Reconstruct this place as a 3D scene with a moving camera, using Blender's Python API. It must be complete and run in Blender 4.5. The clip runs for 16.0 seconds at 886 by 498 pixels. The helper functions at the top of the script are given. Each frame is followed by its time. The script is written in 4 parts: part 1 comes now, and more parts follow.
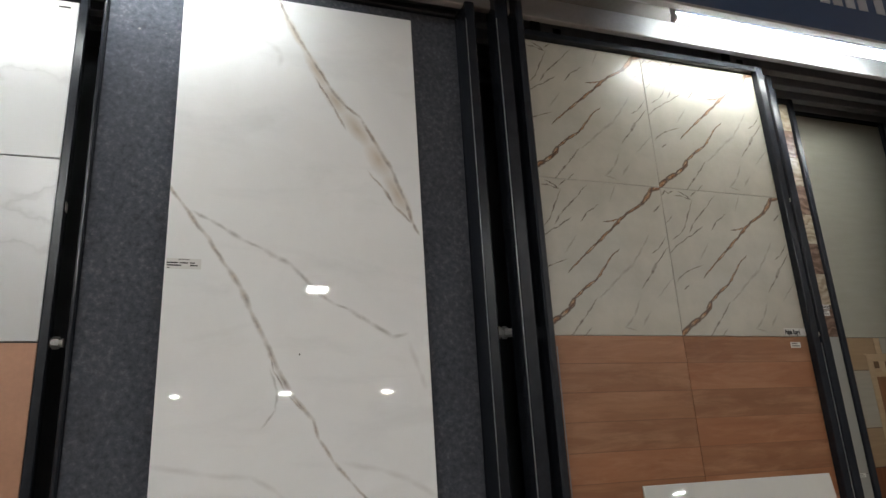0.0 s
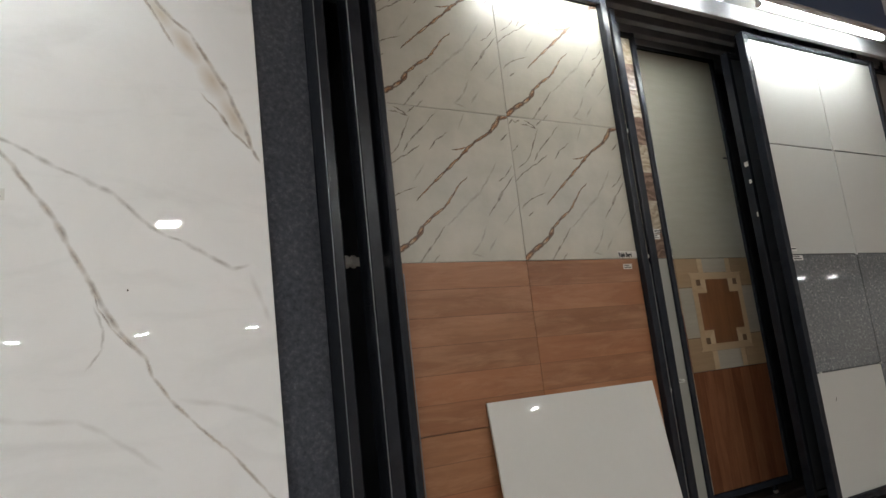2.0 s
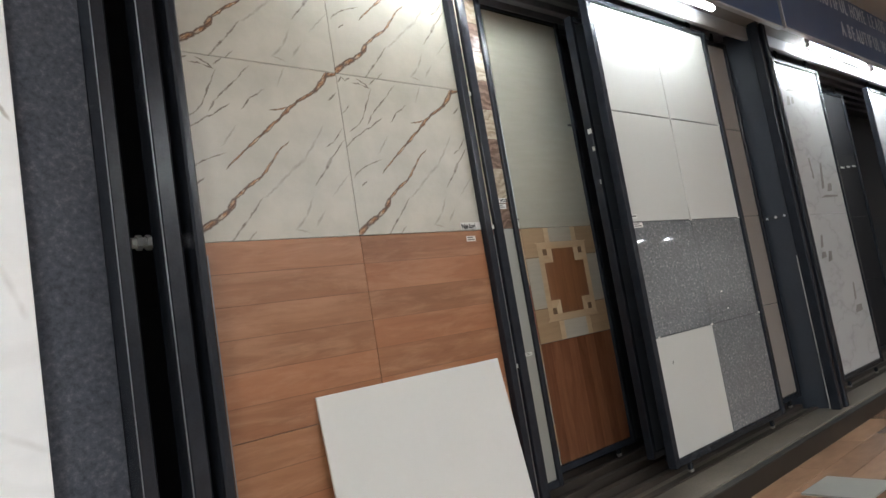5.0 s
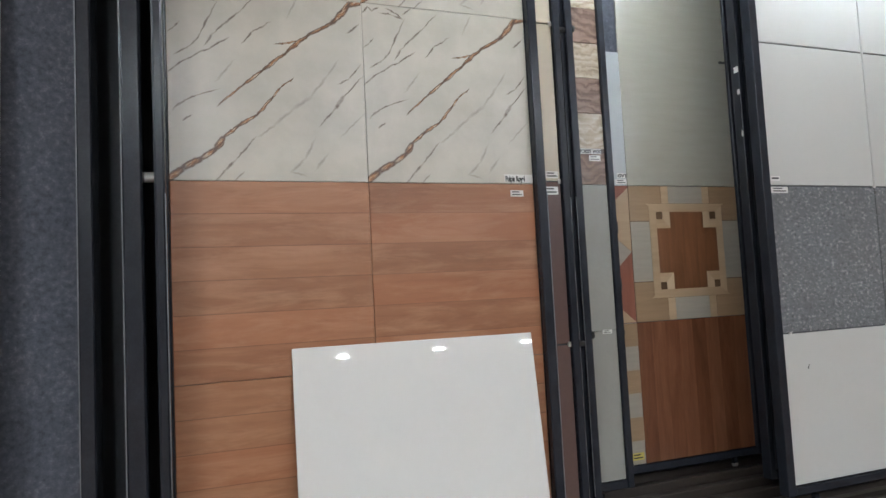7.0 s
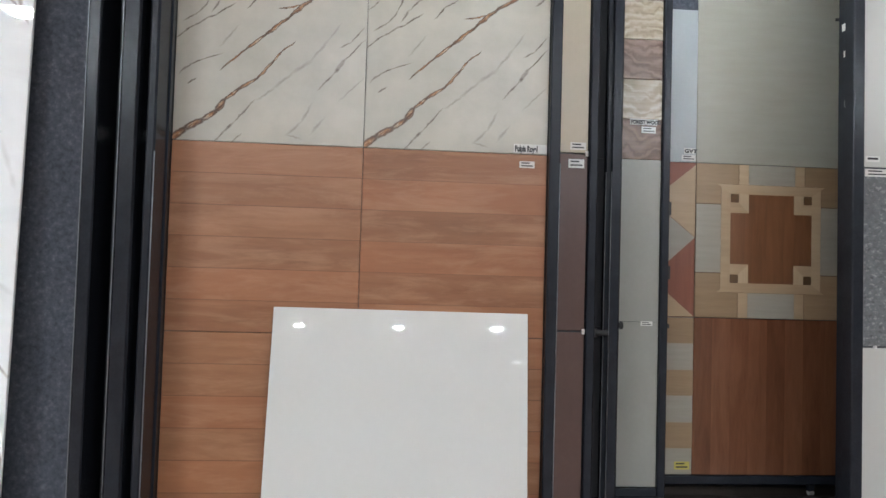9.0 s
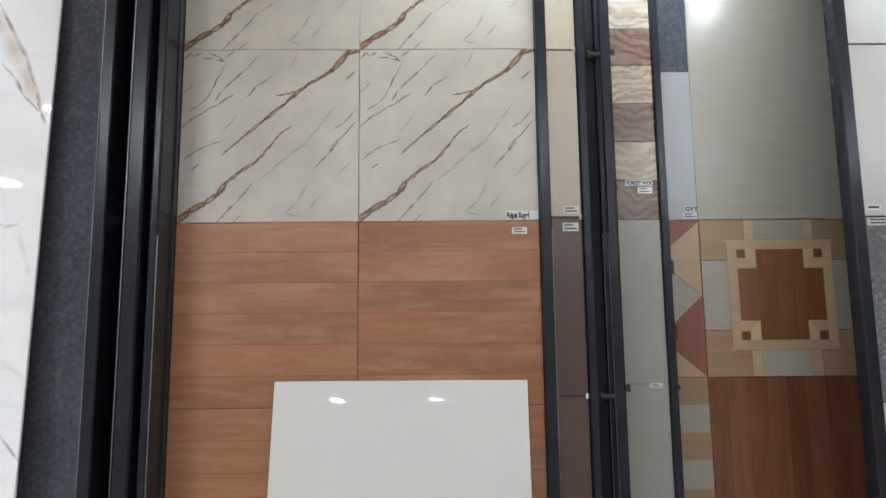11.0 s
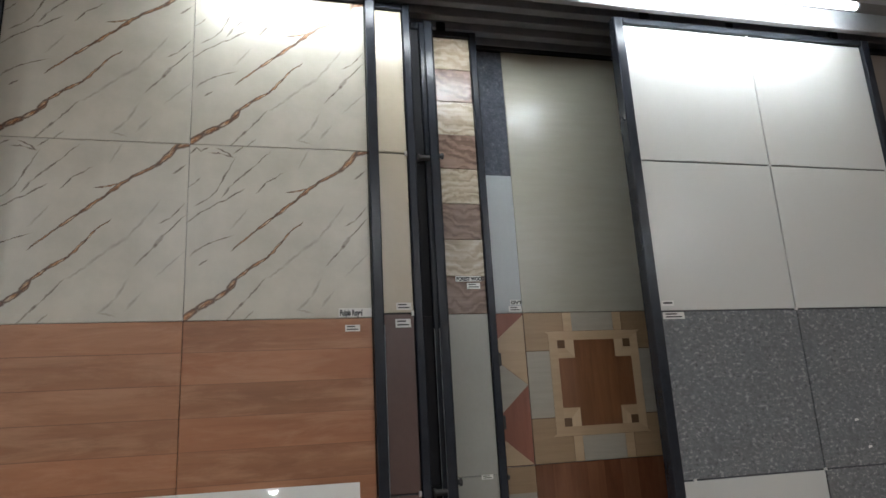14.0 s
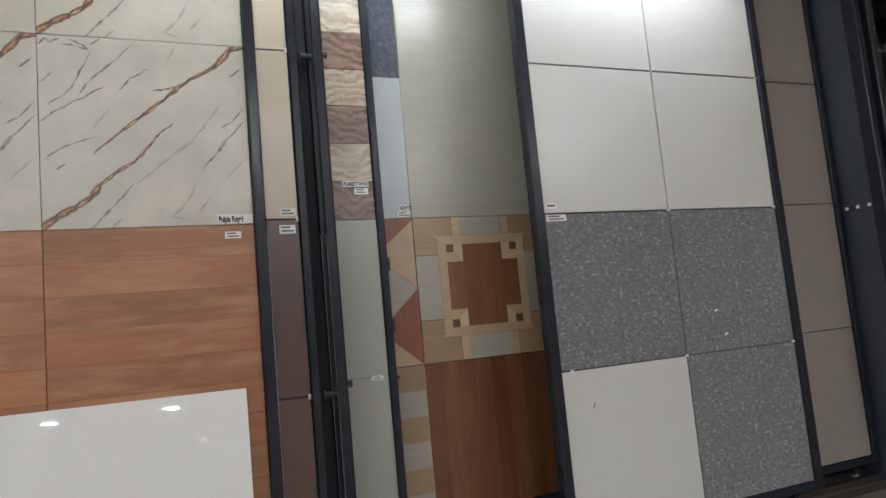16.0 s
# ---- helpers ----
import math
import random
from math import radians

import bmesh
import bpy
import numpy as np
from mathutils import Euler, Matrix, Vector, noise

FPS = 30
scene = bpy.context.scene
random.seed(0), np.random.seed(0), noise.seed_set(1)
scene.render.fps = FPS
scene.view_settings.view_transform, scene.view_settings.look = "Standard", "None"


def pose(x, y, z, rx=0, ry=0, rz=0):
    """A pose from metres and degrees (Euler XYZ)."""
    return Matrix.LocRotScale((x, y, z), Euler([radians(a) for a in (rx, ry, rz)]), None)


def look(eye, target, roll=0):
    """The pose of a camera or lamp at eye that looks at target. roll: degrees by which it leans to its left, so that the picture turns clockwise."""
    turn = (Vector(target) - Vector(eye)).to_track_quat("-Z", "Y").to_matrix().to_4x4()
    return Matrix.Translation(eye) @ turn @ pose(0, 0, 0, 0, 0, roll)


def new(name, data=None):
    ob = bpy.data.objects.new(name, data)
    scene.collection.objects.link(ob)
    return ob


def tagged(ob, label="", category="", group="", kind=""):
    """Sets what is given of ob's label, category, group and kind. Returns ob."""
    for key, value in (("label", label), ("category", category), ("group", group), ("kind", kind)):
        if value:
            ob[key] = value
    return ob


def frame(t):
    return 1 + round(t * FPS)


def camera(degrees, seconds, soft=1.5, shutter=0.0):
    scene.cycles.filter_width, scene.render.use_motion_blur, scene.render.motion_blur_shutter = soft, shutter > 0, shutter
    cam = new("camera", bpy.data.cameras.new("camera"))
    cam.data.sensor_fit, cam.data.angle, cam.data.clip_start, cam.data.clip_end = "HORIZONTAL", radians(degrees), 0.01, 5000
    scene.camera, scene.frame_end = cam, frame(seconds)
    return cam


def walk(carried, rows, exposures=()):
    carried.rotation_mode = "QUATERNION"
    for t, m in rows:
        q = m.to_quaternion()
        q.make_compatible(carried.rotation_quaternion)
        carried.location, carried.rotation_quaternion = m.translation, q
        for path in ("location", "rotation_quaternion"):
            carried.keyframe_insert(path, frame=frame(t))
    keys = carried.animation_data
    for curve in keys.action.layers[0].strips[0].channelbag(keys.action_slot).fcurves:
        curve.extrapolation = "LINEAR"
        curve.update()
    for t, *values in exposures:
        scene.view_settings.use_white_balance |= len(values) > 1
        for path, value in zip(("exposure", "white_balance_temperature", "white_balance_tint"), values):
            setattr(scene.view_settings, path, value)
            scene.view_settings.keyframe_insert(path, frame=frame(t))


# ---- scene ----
cam = camera(66.8, 16.0)
PATH = [
    (0, (-1.673, -2.084, 1.044), (-1.035, -0.28, 1.626), -3.1),
    (0.5, (-1.642, -2.087, 1.042), (-0.857, -0.312, 1.527), -4.4),
    (1, (-1.626, -2.08, 1.033), (-0.712, -0.358, 1.482), -5.1),
    (1.5, (-1.611, -2.08, 1.033), (-0.654, -0.371, 1.436), -5.5),
    (2, (-1.589, -2.088, 1.032), (-0.597, -0.388, 1.388), -6.4),
    (2.5, (-1.566, -2.101, 1.03), (-0.582, -0.394, 1.374), -6.8),
    (3, (-1.549, -2.1, 1.021), (-0.485, -0.437, 1.341), -6.9),
    (3.5, (-1.533, -2.086, 1.032), (-0.358, -0.49, 1.3), -7.7),
    (4, (-1.505, -1.976, 1.071), (-0.219, -0.464, 1.319), -9.5),
    (4.2, (-1.499, -1.939, 1.075), (-0.164, -0.467, 1.3), -9.6),
    (6.3, (-0.814, -1.968, 1.067), (0.249, -0.281, 1.22), -7.1),
    (6.5, (-0.728, -2.01, 1.05), (0.174, -0.234, 1.228), -5.4),
    (7, (-0.535, -2.105, 1.045), (0.159, -0.234, 1.18), -2.9),
    (7.5, (-0.359, -2.062, 1.026), (0.336, -0.187, 1.071), -1.6),
    (8, (-0.2, -2.027, 1.036), (0.405, -0.122, 1.119), -2.0),
    (8.5, (-0.043, -2.104, 1.04), (0.166, -0.117, 1.136), -0.2),
    (8.7, (0.023, -2.145, 1.033), (0.193, -0.154, 1.101), 1.2),
    (10.8, (0.245, -2.19, 1.017), (0.274, -0.202, 1.235), -0.1),
    (11, (0.249, -2.195, 1.025), (0.276, -0.214, 1.297), -0.6),
    (11.5, (0.247, -2.2, 1.035), (0.314, -0.24, 1.427), -1.1),
    (12, (0.253, -2.21, 1.048), (0.338, -0.277, 1.554), -1.1),
    (12.5, (0.251, -2.218, 1.057), (0.419, -0.3, 1.599), -1.0),
    (13, (0.264, -2.223, 1.062), (0.549, -0.319, 1.604), -1.6),
    (13.5, (0.273, -2.246, 1.071), (0.654, -0.353, 1.594), -2.5),
    (14, (0.283, -2.24, 1.081), (0.766, -0.361, 1.567), -3.2),
    (14.5, (0.288, -2.236, 1.08), (0.895, -0.382, 1.519), -3.9),
    (15, (0.306, -2.241, 1.065), (0.971, -0.396, 1.455), -4.7),
    (15.5, (0.322, -2.232, 1.058), (1.039, -0.39, 1.359), -5.1),
    (16, (0.335, -2.228, 1.056), (1.094, -0.389, 1.263), -5.3),
]
walk(cam, [(t, look(eye, target, roll)) for t, eye, target, roll in PATH], [(0.0, -0.97, 7150, 10), (0.5, -0.86, 7150, 10), (1.5, -0.77, 7150, 10), (4.2, -0.17, 6950, 10), (6.3, 0.06, 6500, 10), (7.0, 0.08, 6400, 10), (8.7, 0.12, 6400, 10), (11.0, 0.05, 6450, 10), (12.5, -0.48, 6550, 10), (14.0, -0.62, 6700, 10), (15.0, -0.56, 6750, 10), (16.0, -0.14, 6650, 10)])

# ---- light ----
world = bpy.data.worlds.new("world")
scene.world = world
world.use_nodes = True
world.node_tree.nodes["Background"].inputs[0].default_value = (0.9, 0.95, 1.0, 1)
world.node_tree.nodes["Background"].inputs[1].default_value = 0.05
LAMP_GLOW, TUBE_GLOW = 560.0, 116.0

# ---- plan ----
ZJ = 1.42            # joint between the upper and lower tiles of every panel
ZB, ZT = ZJ - 1.2, ZJ + 1.2
PLINTH = 0.10
CEIL = 3.3
T = 0.6


# ---- node helpers ----
class Nodes:
    """A small builder for node materials."""

    def __init__(self, name, rough=0.5, metal=0.0, spec=0.5):
        self.mat = bpy.data.materials.new(name)
        self.mat.use_nodes = True
        self.tree = self.mat.node_tree
        self.bsdf = self.tree.nodes["Principled BSDF"]
        self.bsdf.inputs["Roughness"].default_value = rough
        self.bsdf.inputs["Metallic"].default_value = metal
        self.bsdf.inputs["Specular IOR Level"].default_value = spec

    def node(self, kind, ins=(), **props):
        n = self.tree.nodes.new(kind)
        for key, value in props.items():
            setattr(n, key, value)
        for key, value in dict(ins).items():
            if isinstance(value, bpy.types.NodeSocket):
                self.tree.links.new(value, n.inputs[key])
            else:
                n.inputs[key].default_value = value
        return n

    def coords(self):
        return self.node("ShaderNodeTexCoord").outputs["Object"]

    def scaled(self, vec, s, loc=(0, 0, 0)):
        return self.node("ShaderNodeMapping", {"Vector": vec, "Scale": s, "Location": loc}).outputs[0]

    def noise(self, vec, scale, detail=4.0, rough=0.55, dist=0.0):
        return self.node("ShaderNodeTexNoise", {"Vector": vec, "Scale": scale, "Detail": detail, "Roughness": rough, "Distortion": dist}).outputs[0]

    def math(self, op, a, b=0.0, clamp=False):
        return self.node("ShaderNodeMath", {0: a, 1: b}, operation=op, use_clamp=clamp).outputs[0]

    def ramp(self, fac, stops):
        n = self.node("ShaderNodeValToRGB", {0: fac})
        e = n.color_ramp.elements
        while len(e) < len(stops):
            e.new(0.5)
        for el, (pos, col) in zip(e, stops):
            el.position, el.color = pos, (*col, 1) if len(col) == 3 else col
        return n.outputs[0]

    def mix(self, fac, a, b, blend="MIX"):
        a = (*a, 1) if isinstance(a, tuple) and len(a) == 3 else a
        b = (*b, 1) if isinstance(b, tuple) and len(b) == 3 else b
        n = self.node("ShaderNodeMix", data_type="RGBA", blend_type=blend)
        for idx, v in ((0, fac), (6, a), (7, b)):
            if isinstance(v, bpy.types.NodeSocket):
                self.tree.links.new(v, n.inputs[idx])
            else:
                n.inputs[idx].default_value = v
        return n.outputs[2]

    def random(self):
        return self.node("ShaderNodeObjectInfo").outputs["Random"]

    def split(self, vec):
        return self.node("ShaderNodeSeparateXYZ", {0: vec}).outputs

    def bump(self, height, strength=0.2, dist=0.002):
        n = self.node("ShaderNodeBump", {"Height": height, "Strength": strength, "Distance": dist})
        self.tree.links.new(n.outputs[0], self.bsdf.inputs["Normal"])

    def set(self, socket, value):
        if isinstance(value, bpy.types.NodeSocket):
            self.tree.links.new(value, self.bsdf.inputs[socket])
        else:
            self.bsdf.inputs[socket].default_value = (*value, 1) if isinstance(value, tuple) and len(value) == 3 else value
        return self

    def wander(self, vec, scale, amount):
        """Coordinates pushed about by noise, for natural veins."""
        n = self.node("ShaderNodeTexNoise", {"Vector": vec, "Scale": scale, "Detail": 5.0, "Roughness": 0.6})
        off = self.node("ShaderNodeVectorMath", {0: n.outputs[1], 1: (0.5, 0.5, 0.5)}, operation="SUBTRACT").outputs[0]
        off = self.node("ShaderNodeVectorMath", {0: off, 1: (amount, 0.0, amount)}, operation="MULTIPLY").outputs[0]
        return self.node("ShaderNodeVectorMath", {0: vec, 1: off}, operation="ADD").outputs[0]

    def vein(self, vec, points, widths, so_far=None):
        """A mask of soft strokes along a line of points in the tile's own x and z."""
        for n, ((ax, az), (bx, bz)) in enumerate(zip(points, points[1:])):
            dx, dz = bx - ax, bz - az
            ln = math.hypot(dx, dz)
            m = self.node("ShaderNodeMapping", {"Vector": vec, "Location": ((ax + bx) / 2, 0, (az + bz) / 2), "Rotation": (0, math.atan2(-dz, dx), 0),
                                               "Scale": (ln * 0.72, 1.0, widths[min(n, len(widths) - 1)])}, vector_type="TEXTURE")
            g = self.node("ShaderNodeTexGradient", {0: m.outputs[0]}, gradient_type="SPHERICAL").outputs[1]
            so_far = g if so_far is None else self.math("MAXIMUM", so_far, g)
        return so_far


def plain(name, colour, rough=0.5, metal=0.0, vary=0.12, scale=8.0, bump=0.0, spec=0.5, polished=False):
    """A surface of one colour with faint mottling at two scales."""
    g = Nodes(name, rough, metal, spec)
    v = g.coords()
    a, b = g.noise(v, scale, 3), g.noise(v, scale * 14, 2)
    fac = g.math("ADD", g.math("MULTIPLY", a, 0.65), g.math("MULTIPLY", b, 0.35))
    lo, hi = tuple(c * (1 - vary) for c in colour), tuple(min(1, c * (1 + vary)) for c in colour)
    g.set("Base Color", g.ramp(fac, [(0.3, lo), (0.7, hi)]))
    if not polished:
        g.set("Roughness", g.math("ADD", g.math("MULTIPLY", a, 0.15), rough - 0.07, True))
    if bump:
        g.bump(b, bump, 0.001)
    return g.mat


def glow(name, colour, strength):
    g = Nodes(name)
    g.set("Base Color", colour).set("Emission Color", colour).set("Emission Strength", strength)
    return g.mat


# ---- materials ----
def gold_marble():
    """Ivory tile with rust-coloured diagonal veins and thin grey ones."""
    g = Nodes("ivory_gold_vein_tile", 0.3, 0, 0.5)
    v = g.coords()
    w = g.wander(g.wander(v, 28.0, 0.016), 110.0, 0.006)
    lean = g.node("ShaderNodeMapping", {"Vector": w, "Rotation": (0, math.radians(41), 0), "Scale": (1, 1, 1)}).outputs[0]
    fine = g.noise(g.scaled(lean, (0.22, 1, 1.5)), 130.0, 4, 0.7, 0.5)
    # the two braided rust veins
    rust = g.vein(w, [(-0.02, -0.01), (0.04, 0.038), (0.09, 0.066), (0.135, 0.097), (0.158, 0.134), (0.20, 0.17), (0.257, 0.207), (0.304, 0.263), (0.328, 0.296), (0.367, 0.328)],
                  [0.013, 0.013, 0.011, 0.012, 0.007, 0.006, 0.005, 0.0038, 0.003])
    rust = g.vein(w, [(0.15, 0.239), (0.22, 0.30), (0.277, 0.348), (0.352, 0.413), (0.423, 0.474), (0.502, 0.522), (0.557, 0.583), (0.61, 0.605)],
                  [0.0042, 0.006, 0.0065, 0.0075, 0.0075, 0.012, 0.013], rust)
    rust = g.vein(w, [(0.325, 0.437), (0.395, 0.452)], [0.0032], rust)
    rust = g.vein(w, [(0.53, 0.558), (0.562, 0.602)], [0.004], rust)
    # thin grey veins
    grey = g.vein(w, [(0.0, 0.324), (0.055, 0.369), (0.122, 0.407), (0.174, 0.443)], [0.0036])
    grey = g.vein(w, [(0.11, 0.417), (0.13, 0.45), (0.217, 0.535), (0.257, 0.579)], [0.0034, 0.0034, 0.0022], grey)
    grey = g.vein(w, [(0.028, 0.385), (0.071, 0.413), (0.095, 0.45), (0.142, 0.547)], [0.0032], grey)
    grey = g.vein(w, [(0.004, 0.567), (0.02, 0.587), (0.036, 0.575), (0.059, 0.587)], [0.0036], grey)
    grey = g.vein(w, [(0.067, 0.571), (0.107, 0.567), (0.138, 0.559), (0.122, 0.575), (0.087, 0.587)], [0.0032], grey)
    grey = g.vein(w, [(0.145, 0.575), (0.175, 0.6)], [0.0034], grey)
    grey = g.vein(w, [(0.13, 0.0), (0.19, 0.065), (0.245, 0.13)], [0.004], grey)
    grey = g.vein(w, [(0.182, 0.0), (0.21, 0.028)], [0.0035], grey)
    grey = g.vein(w, [(0.016, 0.215), (0.051, 0.243), (0.083, 0.26), (0.142, 0.28)], [0.0038, 0.0034, 0.0025], grey)
    grey = g.vein(w, [(0.22, 0.433), (0.25, 0.47), (0.30, 0.502)], [0.0032], grey)
    grey = g.vein(w, [(0.043, 0.182), (0.066, 0.198)], [0.003], grey)
    grey = g.vein(w, [(0.55, 0.494), (0.588, 0.524)], [0.0038], grey)
    grey = g.vein(w, [(0.455, 0.185), (0.502, 0.239), (0.53, 0.28), (0.59, 0.342)], [0.0038, 0.0075, 0.0032], grey)
    grey = g.vein(w, [(0.517, 0.32), (0.55, 0.34), (0.588, 0.385)], [0.0032], grey)
    grey = g.vein(w, [(0.005, 0.45), (0.035, 0.48)], [0.003], grey)
    faint = g.vein(w, [(0.26, 0.14), (0.312, 0.178), (0.367, 0.23), (0.423, 0.271), (0.478, 0.344), (0.513, 0.393)], [0.004, 0.006, 0.008, 0.006, 0.005])
    faint = g.vein(w, [(0.355, 0.03), (0.399, 0.073), (0.43, 0.13)], [0.006, 0.005], faint)
    faint = g.vein(w, [(0.355, 0.03), (0.40, 0.018)], [0.004], faint)
    faint = g.vein(w, [(0.434, 0.04), (0.47, 0.087)], [0.005], faint)
    faint = g.vein(w, [(0.14, 0.31), (0.19, 0.37)], [0.004], faint)
    faint = g.vein(w, [(0.52, 0.15), (0.59, 0.22)], [0.004], faint)
    faint = g.vein(w, [(0.36, 0.53), (0.39, 0.59)], [0.004], faint)
    cloud = g.noise(v, 6.0, 5, 0.6)
    base = g.ramp(cloud, [(0.3, (0.385, 0.362, 0.306)), (0.65, (0.472, 0.446, 0.380))])
    vein_col = g.ramp(fine, [(0.34, (0.040, 0.020, 0.012)), (0.41, (0.15, 0.060, 0.022)), (0.50, (0.33, 0.145, 0.052)), (0.57, (0.43, 0.31, 0.20)), (0.66, (0.48, 0.43, 0.35))])
    broken = g.ramp(g.noise(v, 34.0, 3), [(0.35, (0.45, 0.45, 0.45)), (0.58, (1, 1, 1))])
    base = g.mix(g.math("MULTIPLY", faint, 1.1, True), base, (0.285, 0.262, 0.225))
    base = g.mix(g.math("MULTIPLY", g.math("MULTIPLY", grey, 2.0, True), broken, True), base, (0.135, 0.106, 0.086))
    core = g.ramp(rust, [(0.34, (0, 0, 0)), (0.72, (1, 1, 1))])
    vein_col = g.mix(core, (0.082, 0.043, 0.024), vein_col)
    frayed = g.math("MULTIPLY", rust, g.math("ADD", g.math("MULTIPLY", fine, -4.0), 4.2))
    base = g.mix(g.math("MULTIPLY", frayed, 1.7, True), base, vein_col)
    g.set("Base Color", base)
    g.bump(g.noise(v, 220.0, 2), 0.06, 0.001)
    return g.mat


def wood_tile(name, dark, light, upright=False, strip=0.1, rough=0.42, steps=0.22, fibres=1.0, wash=0.0, hue=0.0):
    """Wood-look tile printed with narrow boards."""
    g = Nodes(name, rough)
    v = g.coords()
    x, y, z = g.split(v)
    along, across = (z, x) if upright else (x, z)
    rnd = g.random()
    row = g.math("FLOOR", g.math("DIVIDE", across, strip or 50.0))
    tone = g.node("ShaderNodeTexWhiteNoise", {1: g.math("ADD", row, g.math("MULTIPLY", rnd, 37.0))}, noise_dimensions="1D").outputs[0]
    s = (14.0 * fibres, 3.0, 0.9) if upright else (0.9, 3.0, 14.0 * fibres)
    shift = g.node("ShaderNodeCombineXYZ", {0: g.math("MULTIPLY", tone, 9.0), 1: rnd, 2: g.math("MULTIPLY", tone, 5.0)}).outputs[0]
    vv = g.node("ShaderNodeVectorMath", {0: v, 1: shift}, operation="ADD").outputs[0]
    grain = g.noise(g.scaled(vv, s), 3.0, 6, 0.62, 0.6)
    fibre = g.noise(g.scaled(vv, tuple(k * 4 for k in s)), 5.0, 3)
    fac = g.math("ADD", g.math("MULTIPLY", grain, 0.60), g.math("ADD", g.math("MULTIPLY", tone, steps), g.math("MULTIPLY", fibre, max(0.08, 0.40 - steps))))
    cloud = g.noise(g.scaled(vv, (0.5, 1, 1.2) if not upright else (1.2, 1, 0.5)), 7.0, 4, 0.6)
    fac = g.math("ADD", fac, g.math("MULTIPLY", g.math("SUBTRACT", cloud, 0.5), 0.24))
    col = g.ramp(fac, [(0.25, dark), (0.52, tuple((a + b) / 2 for a, b in zip(dark, light))), (0.78, light)])
    if hue:
        tint = g.node("ShaderNodeTexWhiteNoise", {1: g.math("ADD", g.math("MULTIPLY", row, 1.37), g.math("MULTIPLY", rnd, 91.0))}, noise_dimensions="1D").outputs[0]
        col = g.mix(g.math("MULTIPLY", g.ramp(tint, [(0.55, (0, 0, 0)), (0.75, (1, 1, 1))]), hue), col, tuple(c * m for c, m in zip(light, (0.98, 0.72, 0.58))))
        col = g.mix(g.math("MULTIPLY", g.ramp(tint, [(0.2, (1, 1, 1)), (0.38, (0, 0, 0))]), hue), col, tuple(c * m for c, m in zip(dark, (1.0, 1.3, 1.45))))
    if wash:
        pale = g.ramp(g.noise(g.scaled(vv, (0.62, 1, 3.8)), 5.0, 7, 0.70, 0.5), [(0.47, (0, 0, 0)), (0.68, (1, 1, 1))])
        col = g.mix(g.math("MULTIPLY", pale, wash), col, tuple(min(1, c * k) for c, k in zip(light, (1.12, 1.3, 1.5))))
        dull = g.ramp(g.noise(g.scaled(vv, (0.8, 1, 2.2)), 6.0, 4, 0.6), [(0.52, (0, 0, 0)), (0.75, (1, 1, 1))])
        col = g.mix(g.math("MULTIPLY", dull, wash * 0.15), col, tuple(c * k for c, k in zip(dark, (0.8, 1.0, 1.15))))
    if strip and not upright:
        edge = g.math("PINGPONG", across, strip / 2)
        line = g.math("MULTIPLY", g.math("LESS_THAN", edge, 0.0013), g.math("ADD", g.math("MULTIPLY", tone, 0.6), 0.4))
        col = g.mix(g.math("MULTIPLY", line, 0.7), col, tuple(c * 0.5 for c in dark))
    g.set("Base Color", col)
    g.bump(fibre, 0.08, 0.001)
    return g.mat


def plank_tile(name, dark, light):
    """Forest-wood plank tile with oval grain."""
    g = Nodes(name, 0.27)
    v = g.coords()
    rnd = g.random()
    vv = g.node("ShaderNodeVectorMath", {0: v, 1: g.node("ShaderNodeCombineXYZ", {0: g.math("MULTIPLY", rnd, 17.0), 1: 0.0, 2: g.math("MULTIPLY", rnd, 7.0)}).outputs[0]}, operation="ADD").outputs[0]
    rings = g.node("ShaderNodeTexWave", {"Vector": g.scaled(g.wander(vv, 5.0, 0.22), (0.7, 1, 3.0)), "Scale": 2.6, "Distortion": 9.0, "Detail": 4.0, "Detail Scale": 1.6}, bands_direction="Z").outputs[1]
    grain = g.noise(g.scaled(vv, (1.5, 3, 22)), 3.0, 5)
    fac = g.math("ADD", g.math("MULTIPLY", rings, 0.30), g.math("MULTIPLY", grain, 0.70))
    g.set("Base Color", g.ramp(fac, [(0.25, dark), (0.75, light)]))
    g.bump(grain, 0.1, 0.001)
    return g.mat


